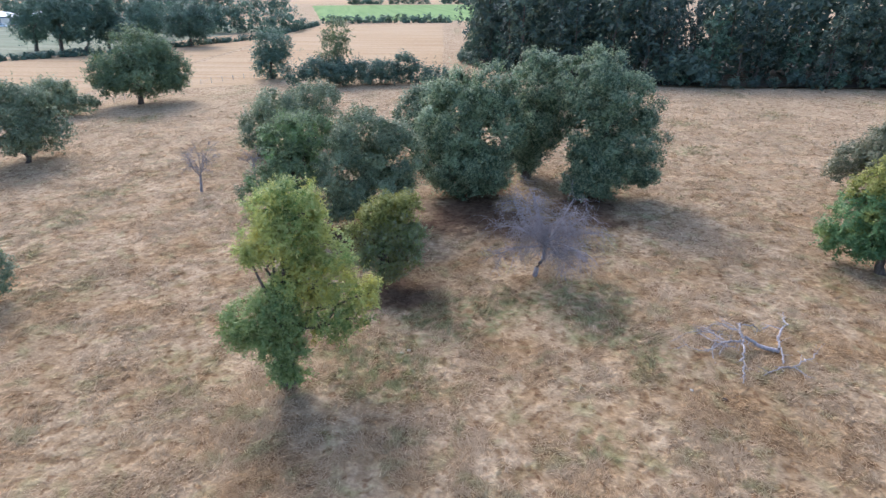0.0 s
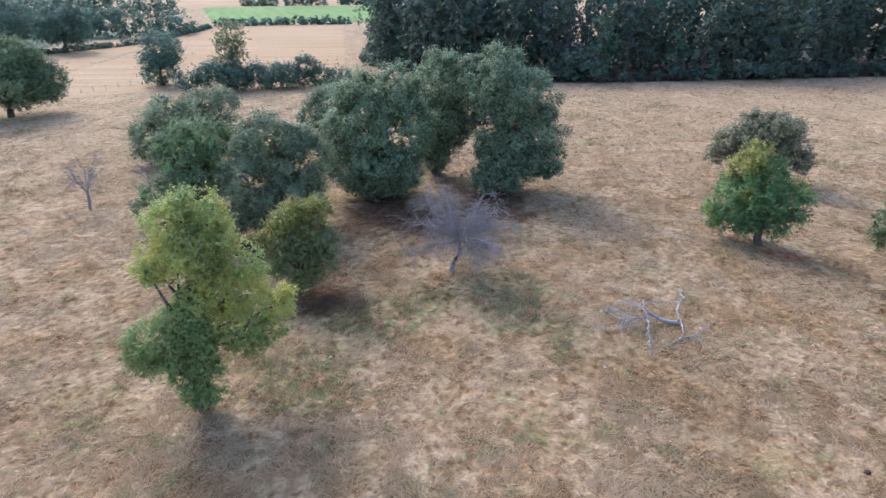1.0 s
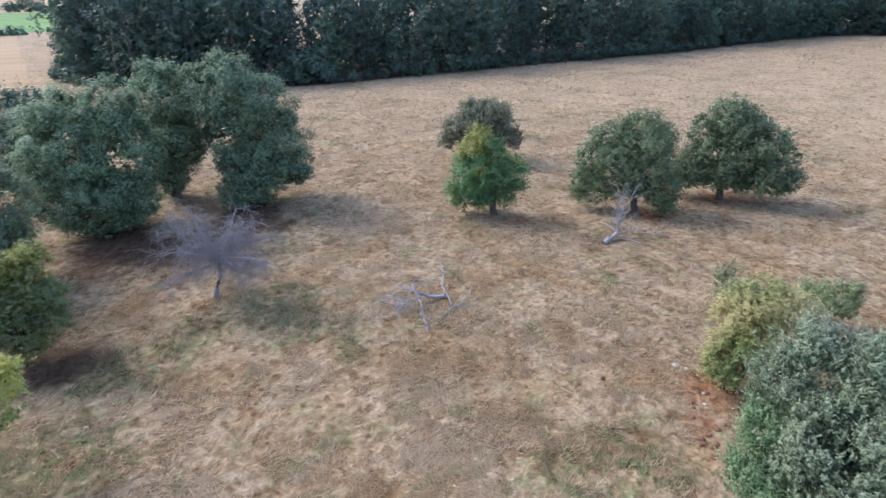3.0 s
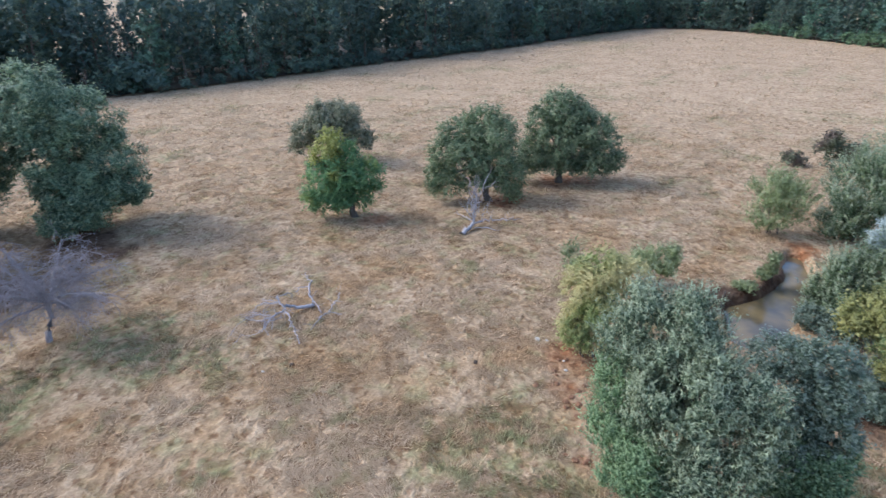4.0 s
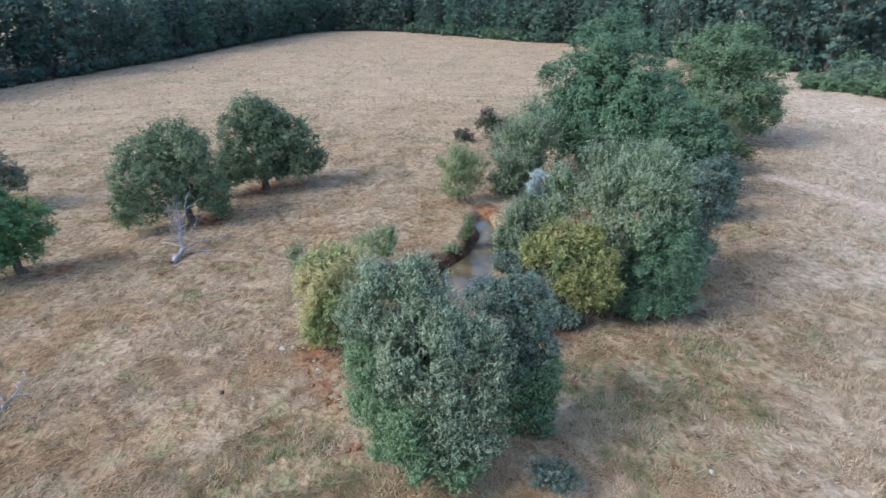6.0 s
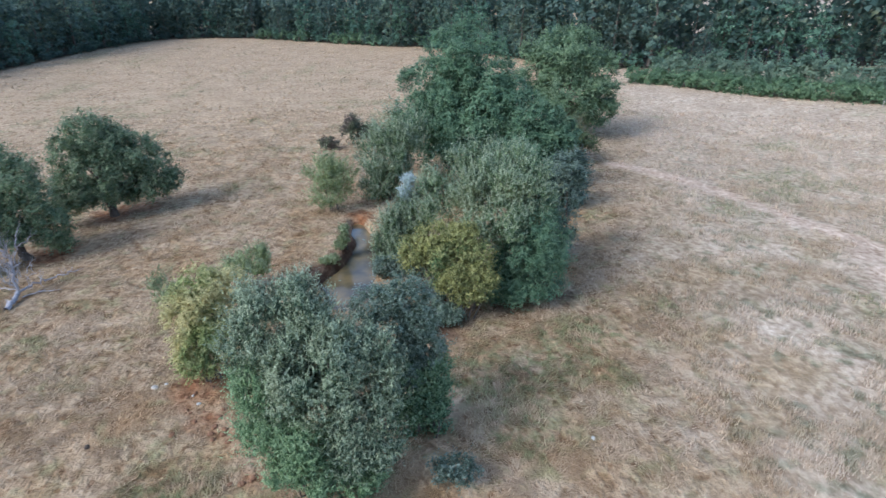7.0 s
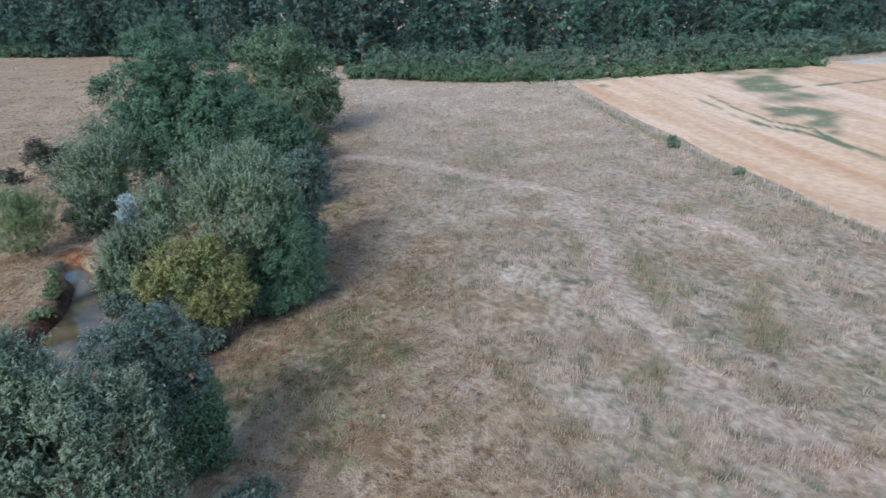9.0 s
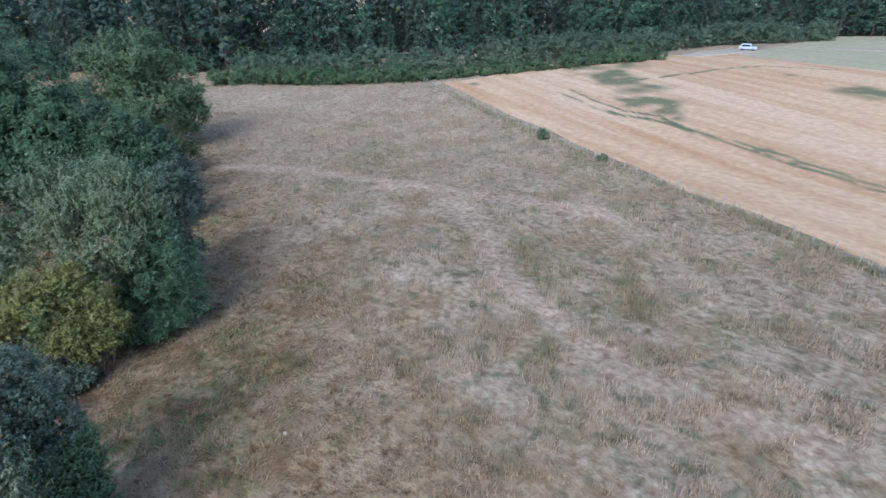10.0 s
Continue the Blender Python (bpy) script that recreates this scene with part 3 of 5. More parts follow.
def tree(name, x, y, lobes, seed, leaf, label, density=1.0, group="", second=None):
    return plant(name, x, y, lobes, seed, leaf, label, density, True, group, second)


def shrub(name, x, y, lobes, seed, leaf, label, density=1.0, group="", second=None):
    return plant(name, x, y, lobes, seed, leaf, label, density, False, group, second)


# ---- the ground: one sheet to the horizon ----
def spread(lo, hi, step, far):
    mid = list(np.arange(lo, hi + 0.01, step))
    up, down, s = [hi], [lo], step
    while up[-1] < far:
        s *= 1.16
        up.append(up[-1] + s)
        down.append(down[-1] - s)
    return np.array(down[:0:-1] + mid + up[1:])


def sheet(name, xs, ys, mat, lift=0.0, wear_shade=False):
    gx, gy = np.meshgrid(xs, ys)
    x, y = gx.ravel(), gy.ravel()
    v = np.stack([x, y, ground_z(x, y) + lift], 1)
    nx, ny = len(xs), len(ys)
    i, j = np.meshgrid(np.arange(ny - 1), np.arange(nx - 1), indexing="ij")
    a = (i * nx + j).ravel()
    me = mesh_of(name, v, np.stack([a, a + 1, a + nx + 1, a + nx], 1), mat, True)
    if wear_shade:
        put_wear_shade(me, x, y)
    return me


def put_wear_shade(me, x, y):
    rows = np.stack(wear_shade_of(x, y), 1).astype(np.float32)
    me.attributes.new("wear_shade", "FLOAT_COLOR", "POINT").data.foreach_set("color", rows.ravel())


# finer lines where the banks of the pond fall
GX = np.unique(np.concatenate([spread(-56, 98, 0.75, 2600), np.arange(33.25, 52.0, 0.25)]))
GY = np.unique(np.concatenate([spread(-70, 78, 0.75, 2600), np.arange(-0.5, 7.0, 0.25)]))
ground = tagged(new("ground", sheet("ground", GX, GY, m_ground, wear_shade=True)),
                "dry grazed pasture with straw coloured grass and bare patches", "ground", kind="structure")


def field(name, corners, mat, label, lift, n=24, category="field"):
    """A field laid on the ground between four corners, with slightly wandering edges."""
    (a, b, c, d) = [np.array(p, float) for p in corners]
    k = np.linspace(0, 1, n + 1)
    u, w = np.meshgrid(k, k)
    u, w = u[..., None], w[..., None]
    p = a * (1 - u) * (1 - w) + b * u * (1 - w) + c * u * w + d * (1 - u) * w
    x, y = p[..., 0].ravel(), p[..., 1].ravel()
    x = x + 1.6 * (vnoise(x, y, 9, 41) - 0.5)
    y = y + 1.6 * (vnoise(x, y, 9, 42) - 0.5)
    rim = ((u == 0) | (u == 1) | (w == 0) | (w == 1)).ravel()
    v = np.stack([x, y, ground_z(x, y) + np.where(rim, -0.12, lift)], 1)
    i, j = np.meshgrid(np.arange(n), np.arange(n), indexing="ij")
    q = (i * (n + 1) + j).ravel()
    return tagged(new(name, mesh_of(name, v, np.stack([q, q + 1, q + n + 2, q + n + 1], 1), mat, True)), label, category, kind="structure")


TRAMLINES = [[(56.8, -91.5), (46.7, -86.3), (40.5, -84.3), (35.9, -84.7), (30.9, -83.4), (25.1, -80.8), (19.1, -78.2), (14.0, -76.0), (8.9, -73.8), (4.0, -71.5)],
             [(56.2, -94.4), (47.2, -89.1), (40.8, -86.9), (35.1, -86.8), (29.2, -82.2), (22.9, -80.9), (18.3, -80.0), (12.5, -77.2), (4.3, -73.1)],
             [(49.6, -108.4), (43.9, -119.1), (39.6, -128.8), (35.0, -135.4), (22.2, -138.1)]]
WEEDY = [(62.7, -113.8, 5.4), (57.2, -110.0, 7.1), (51.6, -105.4, 6.8), (46.3, -100.6, 6.5), (40.7, -94.7, 5.4), (36.1, -90.1, 2.7), (58.0, -120.1, 4.9), (17.8, -79.2, 1.6), (13.7, -77.1, 1.6), (14.3, -119.5, 5.1), (11.9, -119.6, 4.4), (75.0, -88.2, 1.8), (27.5, -127.0, 2.3), (32.5, -87.1, 1.6)]


def weeds_of(x, y):
    wob = vnoise(x, y, 3.0, 61) - 0.5
    out = np.zeros(np.shape(x))
    for line in TRAMLINES:
        out = np.maximum(out, (0.75 + 0.5 * vnoise(x, y, 7.0, 62)) * (1 - smooth(to_line(x, y, line) + 0.5 * wob, 0.2, 0.6)))
    for sx, sy, r in WEEDY:
        out = np.maximum(out, 0.95 * (1 - smooth(np.hypot(x - sx, y - sy) / r + 1.0 * wob, 0.3, 1.1)))
    return out


stubble = field("stubble_field", [(-70, -20.5), (82.0, -85.5), (49.5, -165), (-70, -165)], m_stubble, "pale golden stubble field beyond the post fence", 0.10, 140)
co = np.zeros(len(stubble.data.vertices) * 3, np.float32)
stubble.data.vertices.foreach_get("co", co)
stubble.data.attributes.new("weeds", "FLOAT", "POINT").data.foreach_set("value", weeds_of(co[0::3], co[1::3]).astype(np.float32))
field("grey_field", [(47.5, -150), (-70, -112), (-70, -250), (44, -250)][::-1], m_grey_field, "grey green stubble field in the distance", 0.20, 40)
field("dusty_lane", [(52.0, -141), (56, -141), (54, -172), (41, -172)], m_lane, "dusty farm lane along the wood", 0.28, 12)
field("dusty_lane", [(-70, -190), (42, -182), (42, -188), (-70, -198)], m_lane, "pale dusty lane at the far field edge", 0.32, 12)
field("far_stubble_field", [(-72, 106), (2, 142), (2, 318), (-62, 310)], m_stubble_far, "pale golden stubble field behind the hedge", 0.10)
field("far_stubble_field", [(-150, 92), (-71, 106), (-62, 310), (-158, 130)], m_stubble_far, "pale golden stubble field behind the hedge", 0.14)
field("grey_meadow", [(-420, 60), (-104, 184), (-68, 305), (-320, 330)], m_meadow, "grey green grazed meadow with standing trees", 0.22)
field("green_crop_field", [(-72, 343), (90, 332), (100, 596), (-130, 586)], m_crop, "bright green crop field far off", 0.2)


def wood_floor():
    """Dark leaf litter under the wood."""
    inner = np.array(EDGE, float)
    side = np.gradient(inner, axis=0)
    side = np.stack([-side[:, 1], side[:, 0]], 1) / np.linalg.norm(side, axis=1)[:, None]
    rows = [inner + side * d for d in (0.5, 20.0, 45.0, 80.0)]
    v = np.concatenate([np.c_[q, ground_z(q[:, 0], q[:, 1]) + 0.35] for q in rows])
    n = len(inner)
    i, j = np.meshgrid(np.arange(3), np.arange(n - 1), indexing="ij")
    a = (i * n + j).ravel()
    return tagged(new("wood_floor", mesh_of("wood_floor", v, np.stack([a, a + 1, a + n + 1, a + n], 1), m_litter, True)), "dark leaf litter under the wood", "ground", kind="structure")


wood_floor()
field("far_tan_field", [(-160, 625), (120, 632), (160, 1000), (-260, 980)], m_stubble_far, "pale harvested field on the far slope", 0.3)


# ---- pond ----
def pond_water():
    xs = np.arange(31.0, 56.0, 0.5)
    ys = np.arange(-2.5, 7.5, 0.5)
    gx, gy = np.meshgrid(xs, ys)
    v = np.stack([gx.ravel(), gy.ravel(), np.full(gx.size, WATER_Z)], 1)
    nx = len(xs)
    i, j = np.meshgrid(np.arange(len(ys) - 1), np.arange(nx - 1), indexing="ij")
    a = (i * nx + j).ravel()
    cx, cy = gx.ravel()[a] + 0.25, gy.ravel()[a] + 0.25
    a = a[to_pond(cx, cy) < 1.6]
    m, nt = material("muddy_water")
    p = position(nt)
    col = mix(nt, rnoise(nt, p, 0.35, 0.35, 0.65), (0.065, 0.055, 0.038), (0.20, 0.14, 0.062))
    finish(nt, col, 0.06, 0.5, rnoise(nt, p, 3.0, 0.3, 0.7), 0.06, 0.02)
    return tagged(new("pond_water", mesh_of("pond_water", v, np.stack([a, a + 1, a + nx + 1, a + nx], 1), m)),
                  "still muddy brown pond water reflecting the sky", "pond", kind="structure")


pond_water()

# ---- trees and bushes of the pasture ----
tree("maple_tree", -8.5, 24.9, [(1.6, 1, 10.5, 1.16, 0.76), (0.5, 0.8, 9.9, 1.27, 1.06), (2.2, 0.8, 9.7, 0.86, 1.06), (-0.1, 0.5, 8.7, 1.16, 1.06), (1.4, 0.5, 8.5, 1.47, 1.06), (-0.8, 0.3, 7.9, 0.66, 0.66), (2.6, 0.6, 8.7, 0.45, 0.86), (3, 0.3, 7.3, 1.16, 1.16), (1.9, 0.1, 6.5, 1.16, 1.16), (3.2, 0, 6, 1.06, 1.16), (4.5, -0.2, 4.7, 0.76, 0.86), (5.1, -0.1, 5, 0.35, 0.55), (4, -0.4, 3.7, 0.86, 0.76), (2.5, -0.4, 4.2, 1.06, 1.16), (3, -0.6, 3, 0.55, 0.55), (1.1, 0, 6, 0.76, 1.06)], seed=1, leaf=MAPLE, density=0.85, second=(MAPLEGREEN, [(0.5, -0.1, 5.9, 0.76, 0.86), (-0.3, -0.3, 5.1, 1.16, 0.96), (-1.5, -0.4, 4.7, 1.06, 1.06), (-2.1, -0.6, 4.2, 0.66, 0.76), (-1.3, -0.7, 3.6, 0.86, 0.66), (0.3, -0.4, 4.4, 1.06, 1.27), (0.5, -0.7, 2.9, 0.76, 1.16), (-0.5, -0.9, 2.6, 0.66, 0.66), (-0.1, -1, 1.5, 0.66, 0.55), (0.5, -1.1, 1.1, 0.76, 0.45)], "low boughs with darker green leaves"), label="tall loose maple with yellowing light green leaves")
tree("hawthorn_tree", -4.5, 36.0, [(-0.3, -0.1, 3.7, 1.3, 1.03), (1.6, 0.1, 4.1, 1.3, 1.21), (2.7, -0.1, 3.5, 0.67, 1.21), (0.4, -0.5, 2.4, 1.3, 1.03), (2.1, -0.5, 2.1, 0.94, 1.03), (-1.1, -0.5, 2.5, 0.76, 0.67), (0.7, -0.8, 1.2, 0.94, 0.49)], seed=2, leaf=HAWTHORN, second=(MISTLE, [(1, 0.6, 5.8, 1.12, 0.85), (-0.2, 0.4, 5.1, 1.12, 0.85), (2.3, 0.6, 5.7, 0.94, 1.03), (-1.7, 0.1, 4.3, 0.58, 0.4), (1.3, 0.3, 4.7, 0.94, 0.67)], "boughs with olive yellow leaves"), label="small hawthorn tree with olive yellow clumps among grey green leaves")
tree("apple_tree", -6.7, 46.8, [(0, 1, 7.2, 3, 2.7), (2.9, 1, 5.6, 2.4, 3), (-1.7, 0, 4.3, 2.5, 3), (1.7, 0, 2.8, 2.5, 2.3), (-2.9, 0, 1.7, 1.5, 1.4)], seed=3, leaf=DARK, density=1.1, label="old dark green apple tree with dense low crown")
tree("apple_tree", -12.6, 47.7, [(-1.1, 1, 7.1, 1.9, 2.2), (1.1, 0.5, 7.6, 2.1, 2), (-0.4, 0, 4.8, 2.5, 2.1), (-3, 0, 3.7, 1.8, 1.5)], seed=4, leaf=DARKBRIGHT, density=1.1, label="broad apple tree with brighter green top shoots")
tree("willow_tree", -22.1, 70.4, [(1.5, 0, 5.8, 2.8, 2), (-1.3, 0, 2.8, 2, 2.7), (1.8, 0, 3, 2.5, 2.2)], seed=5, leaf=DARK, label="round headed dark green willow tree in the dry pasture")
tree("willow_tree", -17.8, 78.9, [(0.4, 0, 4.9, 3, 2.5), (-1, 0, 3, 2.4, 2)], seed=6, leaf=DARK, label="round headed dark green willow tree in the dry pasture")
tree("oak_tree", 3.2, 54.6, [(0.9, 1, 10.4, 3.2, 2.7), (-2.1, 0, 7.6, 3, 3.3), (1.8, 0, 6.5, 3.1, 3.9), (-1.2, -0.5, 3.5, 3.7, 2.7), (-3.5, 0, 4.2, 2, 2.7), (1.7, -0.4, 2.9, 2.4, 2.4), (-0.3, -1, 1.3, 3.4, 1.1)], seed=7, leaf=OAK, density=1.1, label="large dense dark green oak tree over bare soil")
tree("oak_tree", 9.6, 59.9, [(0.6, 0, 9.9, 2.7, 3.4), (0.1, 0, 5.8, 2.7, 3.7), (2.7, 0, 7.9, 1.8, 3), (-0.1, 0, 2.2, 1.6, 1.8), (-0, 0.1, 4.9, 1.8, 1.9), (2.1, 0.1, 4.7, 1.5, 1.6), (-0.2, -0.2, 2.2, 1.2, 1.6)], seed=8, leaf=OAK, density=1.1, label="tall dark green oak tree standing between two others")
tree("oak_tree", 15.5, 54.3, [(-0.9, 0.5, 11, 3.1, 3), (1.9, 0.5, 9.2, 3.2, 3.3), (-1.6, 0, 7.2, 2.3, 3.3), (3.2, 0, 5.3, 2.9, 3.3), (-0.1, -0.5, 3.4, 2.8, 2.5), (4.6, 0, 3.1, 1.9, 1.7), (2, -0.5, 2.5, 2.8, 1.9), (-0.4, -1, 1.5, 2.9, 1.4)], seed=9, leaf=OAK, density=1.1, label="large rounded dark green oak tree with low skirt")
tree("oak_tree", -1.5, 69.1, [(0.1, 0, 6.4, 2.8, 2.4), (-1.9, 0, 4.6, 2.3, 2.1), (1.1, 0, 3.3, 2.5, 2.5)], seed=10, leaf=OAK, label="smaller oak tree behind the large oaks")
tree("oak_tree", -51.3, 66.9, [(0.7, 0, 6.7, 4.1, 2.6), (2.1, 0, 3.4, 3.6, 2.4), (-1.2, 0, 4.6, 4, 3)], seed=11, leaf=DARK, label="spreading dark oak tree shading the dry grass")
shrub("hawthorn_bush", -64.1, 93.6, [(-0.2, 0, 3.2, 3.4, 2.5), (-1.9, 0, 3.1, 2, 1.8), (1.3, 0, 1.8, 2.4, 1.9)], seed=12, leaf=DARK, label="dark green hawthorn bush by the field fence")
shrub("hawthorn_bush", -60.1, 94.3, [(0.2, 0, 1.5, 2.1, 1.5)], seed=13, leaf=DARK, label="small dark bush at the fence line")
tree("oak_tree", -55.4, 103.8, [(1.6, 0, 9.2, 4.5, 3.4), (-2.7, 0, 6.1, 4.2, 3.2), (5, 0, 5.6, 4.2, 3.3), (1.2, 0, 5.3, 6.1, 3.3), (-4.6, 0, 3.8, 2.6, 1.5), (6.4, 0, 3.4, 2.1, 1.5)], seed=14, leaf=OAKLIGHT, label="wide solitary oak tree with short thick trunk")
tree("willow_tree", -30.9, 32.8, [(0.9, 0, 2.5, 1, 1.8), (0.5, 0, 3.5, 0.9, 1.1)], seed=15, leaf=DARK, label="small dark green tree in the dry pasture")
tree("oak_tree", -133.0, 192.0, [(0.8, 0, 8.6, 5.8, 5.5), (5.5, 0, 11.8, 6.2, 4.8)], seed=20, leaf=FAR, density=1.1, label="dark oak tree of a stand in the far meadow")
tree("oak_tree", -122.3, 188.3, [(2.4, 0, 8.2, 5, 5), (3.7, 0, 13.1, 6.1, 4.6)], seed=21, leaf=FAR, density=1.1, label="dark oak tree of a stand in the far meadow")
tree("oak_tree", -112.9, 186.2, [(1.7, 0, 8.8, 5, 5.7), (5.4, 0, 12.6, 5, 4.6)], seed=22, leaf=FAR, density=1.1, label="dark oak tree of a stand in the far meadow")
tree("oak_tree", -108.1, 190.7, [(1.3, 0, 7.5, 5.1, 5.1), (4.4, 0, 7, 4.4, 4)], seed=23, leaf=FAR, density=1.1, label="dark oak tree of a stand in the far meadow")
tree("oak_tree", -118.5, 239.5, [(1.2, 0, 8.4, 7.2, 6.8), (-3, 0, 5, 5, 4.5)], seed=24, leaf=FAR, density=1.1, label="dark oak tree of a stand in the far meadow")
tree("oak_tree", -87.7, 205.2, [(1.1, 0, 8.6, 7, 5.4), (-3.5, 0, 6.2, 4.3, 3.5), (5.1, 0, 5.5, 3.5, 3.2)], seed=26, leaf=FAR, label="dark solitary oak tree on the far field edge")
tree("ash_tree", -38.9, 132.1, [(1, 0, 7.3, 3.9, 3.3), (-0.1, 0, 3.5, 3.6, 3.1)], seed=27, leaf=FAR, label="dark ash tree at the end of a hedge")
tree("birch_tree", -22.5, 125.2, [(0.5, 0, 10.2, 2.9, 2.1), (-1.1, 0, 7.4, 1.9, 1.9), (1.8, 0, 7.3, 1.5, 1.7), (-1.9, 0, 3.6, 3.2, 3.2)], seed=28, leaf=THIN, density=0.5, label="thin tall tree with sparse leaves above the hedge")
shrub("field_hedge", -19.6, 122.2, [(-11.5, 0, 2.7, 2.4, 1.9), (-6.8, 0, 3, 3.1, 2.4), (-2.2, 0, 2.6, 2.9, 2.4), (2.6, 0, 2.5, 3.4, 2.4), (8, 0, 2.6, 3.6, 2.4), (12, 0, 3.9, 2.4, 1.9), (14.7, 0, 2.1, 2.7, 2), (18.6, 0, 1.3, 3, 2)], seed=29, leaf=FAR, label="dark overgrown field hedge between pasture and stubble")
shrub("willow_bush", -18.6, 50.1, [(0.3, 0, 1.7, 1.2, 1.2)], seed=30, leaf=THIN, density=0.5, label="thin scrubby grey green bush under the apple trees")
tree("pear_tree", 33.0, 36.9, [(-2.9, -0.1, 3.6, 1.48, 1.84), (-1.2, 0, 4.1, 1.75, 1.84), (-3.8, -0.3, 2, 0.85, 0.94), (-2.5, -0.3, 1.8, 1.48, 1.21), (-1.2, -0.3, 2.4, 1.3, 1.39), (1.4, 0, 3.8, 1.48, 1.57), (0.5, -0.3, 2.2, 1.21, 1.12), (-0.1, 0.1, 5.4, 1.21, 1.57)], seed=31, leaf=PEAR, second=(MISTLE, [(-1.6, 0.4, 7.3, 0.67, 1.03), (-2.3, 0.2, 5.9, 1.12, 1.39)], "yellowing olive top"), label="small leaning pear tree with yellow green top")
tree("apple_tree", 43.6, 51.0, [(-1.4, 0.3, 5.3, 2.11, 1.84), (0.7, 0.3, 5.2, 2.38, 1.84), (2.2, 0, 3.8, 1.75, 1.66), (-3.7, -0.1, 3.9, 1.48, 1.57), (-1.2, -0.1, 3.6, 2.29, 1.84), (-4.7, -0.5, 2.3, 0.94, 0.94), (3.4, -0.3, 2.6, 0.94, 1.03)], seed=32, leaf=GREYAPPLE, label="grey olive apple tree with flat round crown")
tree("apple_tree", 44.8, 29.6, [(-0.7, 0.9, 7.5, 2.11, 1.75), (-3.3, 0.4, 6.3, 2.02, 1.75), (0.5, 0.5, 6.2, 2.11, 2.02), (-4.6, -0.2, 4.7, 1.48, 1.75), (-2.2, -0.2, 4.4, 2.11, 1.75), (0.8, -0.2, 3.9, 2.11, 2.02), (-5.2, -0.9, 2.5, 1.12, 1.57), (-3.9, -1, 1.9, 1.3, 1.39), (2, -0.6, 2.5, 1.57, 1.66), (-0.9, -0.6, 2.8, 1.3, 1.21), (2.5, -1, 1.4, 0.94, 0.76)], seed=33, leaf=APPLE, label="spreading apple tree with dead wood at its foot")
tree("apple_tree", 54.2, 26.6, [(-0.4, 0.9, 7.9, 2.2, 1.84), (-2.3, 0.4, 6.4, 1.48, 1.84), (1.2, 0.6, 6.9, 2.2, 2.02), (3.3, 0.2, 5.6, 2.02, 1.84), (-1, -0.3, 4.2, 2.38, 2.29), (1.8, -0.4, 3.5, 2.47, 2.11), (4.4, -0.2, 4.1, 1.75, 1.84), (5.3, -0.6, 2.9, 1.3, 1.12), (-2.6, -0.7, 2.9, 1.75, 1.39), (-3.7, -0.5, 3.7, 1.03, 1.39), (-0.2, -0.8, 2.5, 1.75, 1.12), (3.2, -0.8, 2.3, 2.02, 0.94), (-4.4, -1.1, 1.9, 1.3, 1.12)], seed=34, leaf=APPLE, label="round apple tree over bare reddish soil")
shrub("hazel_bush", 26.8, 10.0, [(0, 0.5, 5.5, 1.39, 1.03), (1.5, 0.4, 5.5, 1.12, 0.76), (-1, 0.2, 4.3, 0.94, 1.21), (0.5, 0.1, 4.3, 1.12, 1.21), (-0.9, -0.3, 2.6, 0.85, 1.03), (0.2, -0.2, 2.9, 0.94, 1.21), (-0.4, -0.6, 1.5, 0.94, 0.67), (-1.3, -0.5, 1.8, 0.58, 0.85)], seed=35, leaf=YELLOW, label="yellowing hazel bush on the pond bank")
shrub("willow_bush", 17.9, 2.3, [(-0.6, 0.2, 6.1, 1.6, 2.27), (-2.6, 1, 8.7, 0.94, 1.03), (-1, 1, 8.9, 0.94, 0.94), (-3.2, 0.6, 7.3, 0.75, 1.22), (-1.6, 0.5, 7.2, 1.13, 1.13), (-0, 0.6, 7.8, 0.84, 1.03), (-2, 0, 5.3, 1.13, 1.22), (-0.2, 0.1, 5.6, 1.13, 1.13), (1.6, 0.3, 6.7, 0.84, 0.94), (2.1, -0, 5.3, 0.75, 1.13), (0.8, -0.3, 4.3, 1.13, 1.22), (2, -0.4, 3.9, 0.75, 0.94), (0.2, -0.7, 2.5, 1.13, 1.22), (1.7, -0.8, 2.4, 0.66, 0.75)], seed=36, leaf=WILLOW, density=1.15, second=(WILLOWGREEN, [(-3.1, 0.1, 5.7, 0.75, 1.03), (-3.2, -0.3, 3.9, 0.66, 0.84), (-1.7, -0.5, 3.3, 1.13, 1.22), (-2.2, -0.7, 2.2, 0.75, 0.75), (-0.7, -1, 1.4, 0.94, 0.75), (0.7, -1.1, 1.2, 0.84, 0.66)], "greener lower boughs"), label="big grey green willow bush with upright silvery shoots")
shrub("blackthorn_bush", 21.1, -1.9, [(-2.6, 0.7, 7, 1.04, 0.76), (-1.1, 0.7, 7.3, 0.94, 0.94), (-0.5, 0.4, 6.1, 0.85, 1.04), (-1.9, 0.3, 5.6, 1.13, 1.13), (-0.1, 0, 5, 0.76, 0.94), (-1.2, -0.1, 4.1, 0.85, 1.23)], seed=37, leaf=SLATE, second=(WILLOWGREEN, [(0.1, -0.3, 3.7, 0.76, 1.04), (-0.2, -0.7, 2.1, 0.85, 0.94), (0.5, -0.6, 2.6, 0.47, 0.66), (-1, -0.2, 3, 0.90, 1.26), (-1.3, 0.2, 0.5, 0.81, 1.08), (0.2, 0.4, 0, 0.90, 0.81)], "greener low boughs"), label="dark blue green blackthorn bush beside the willow")
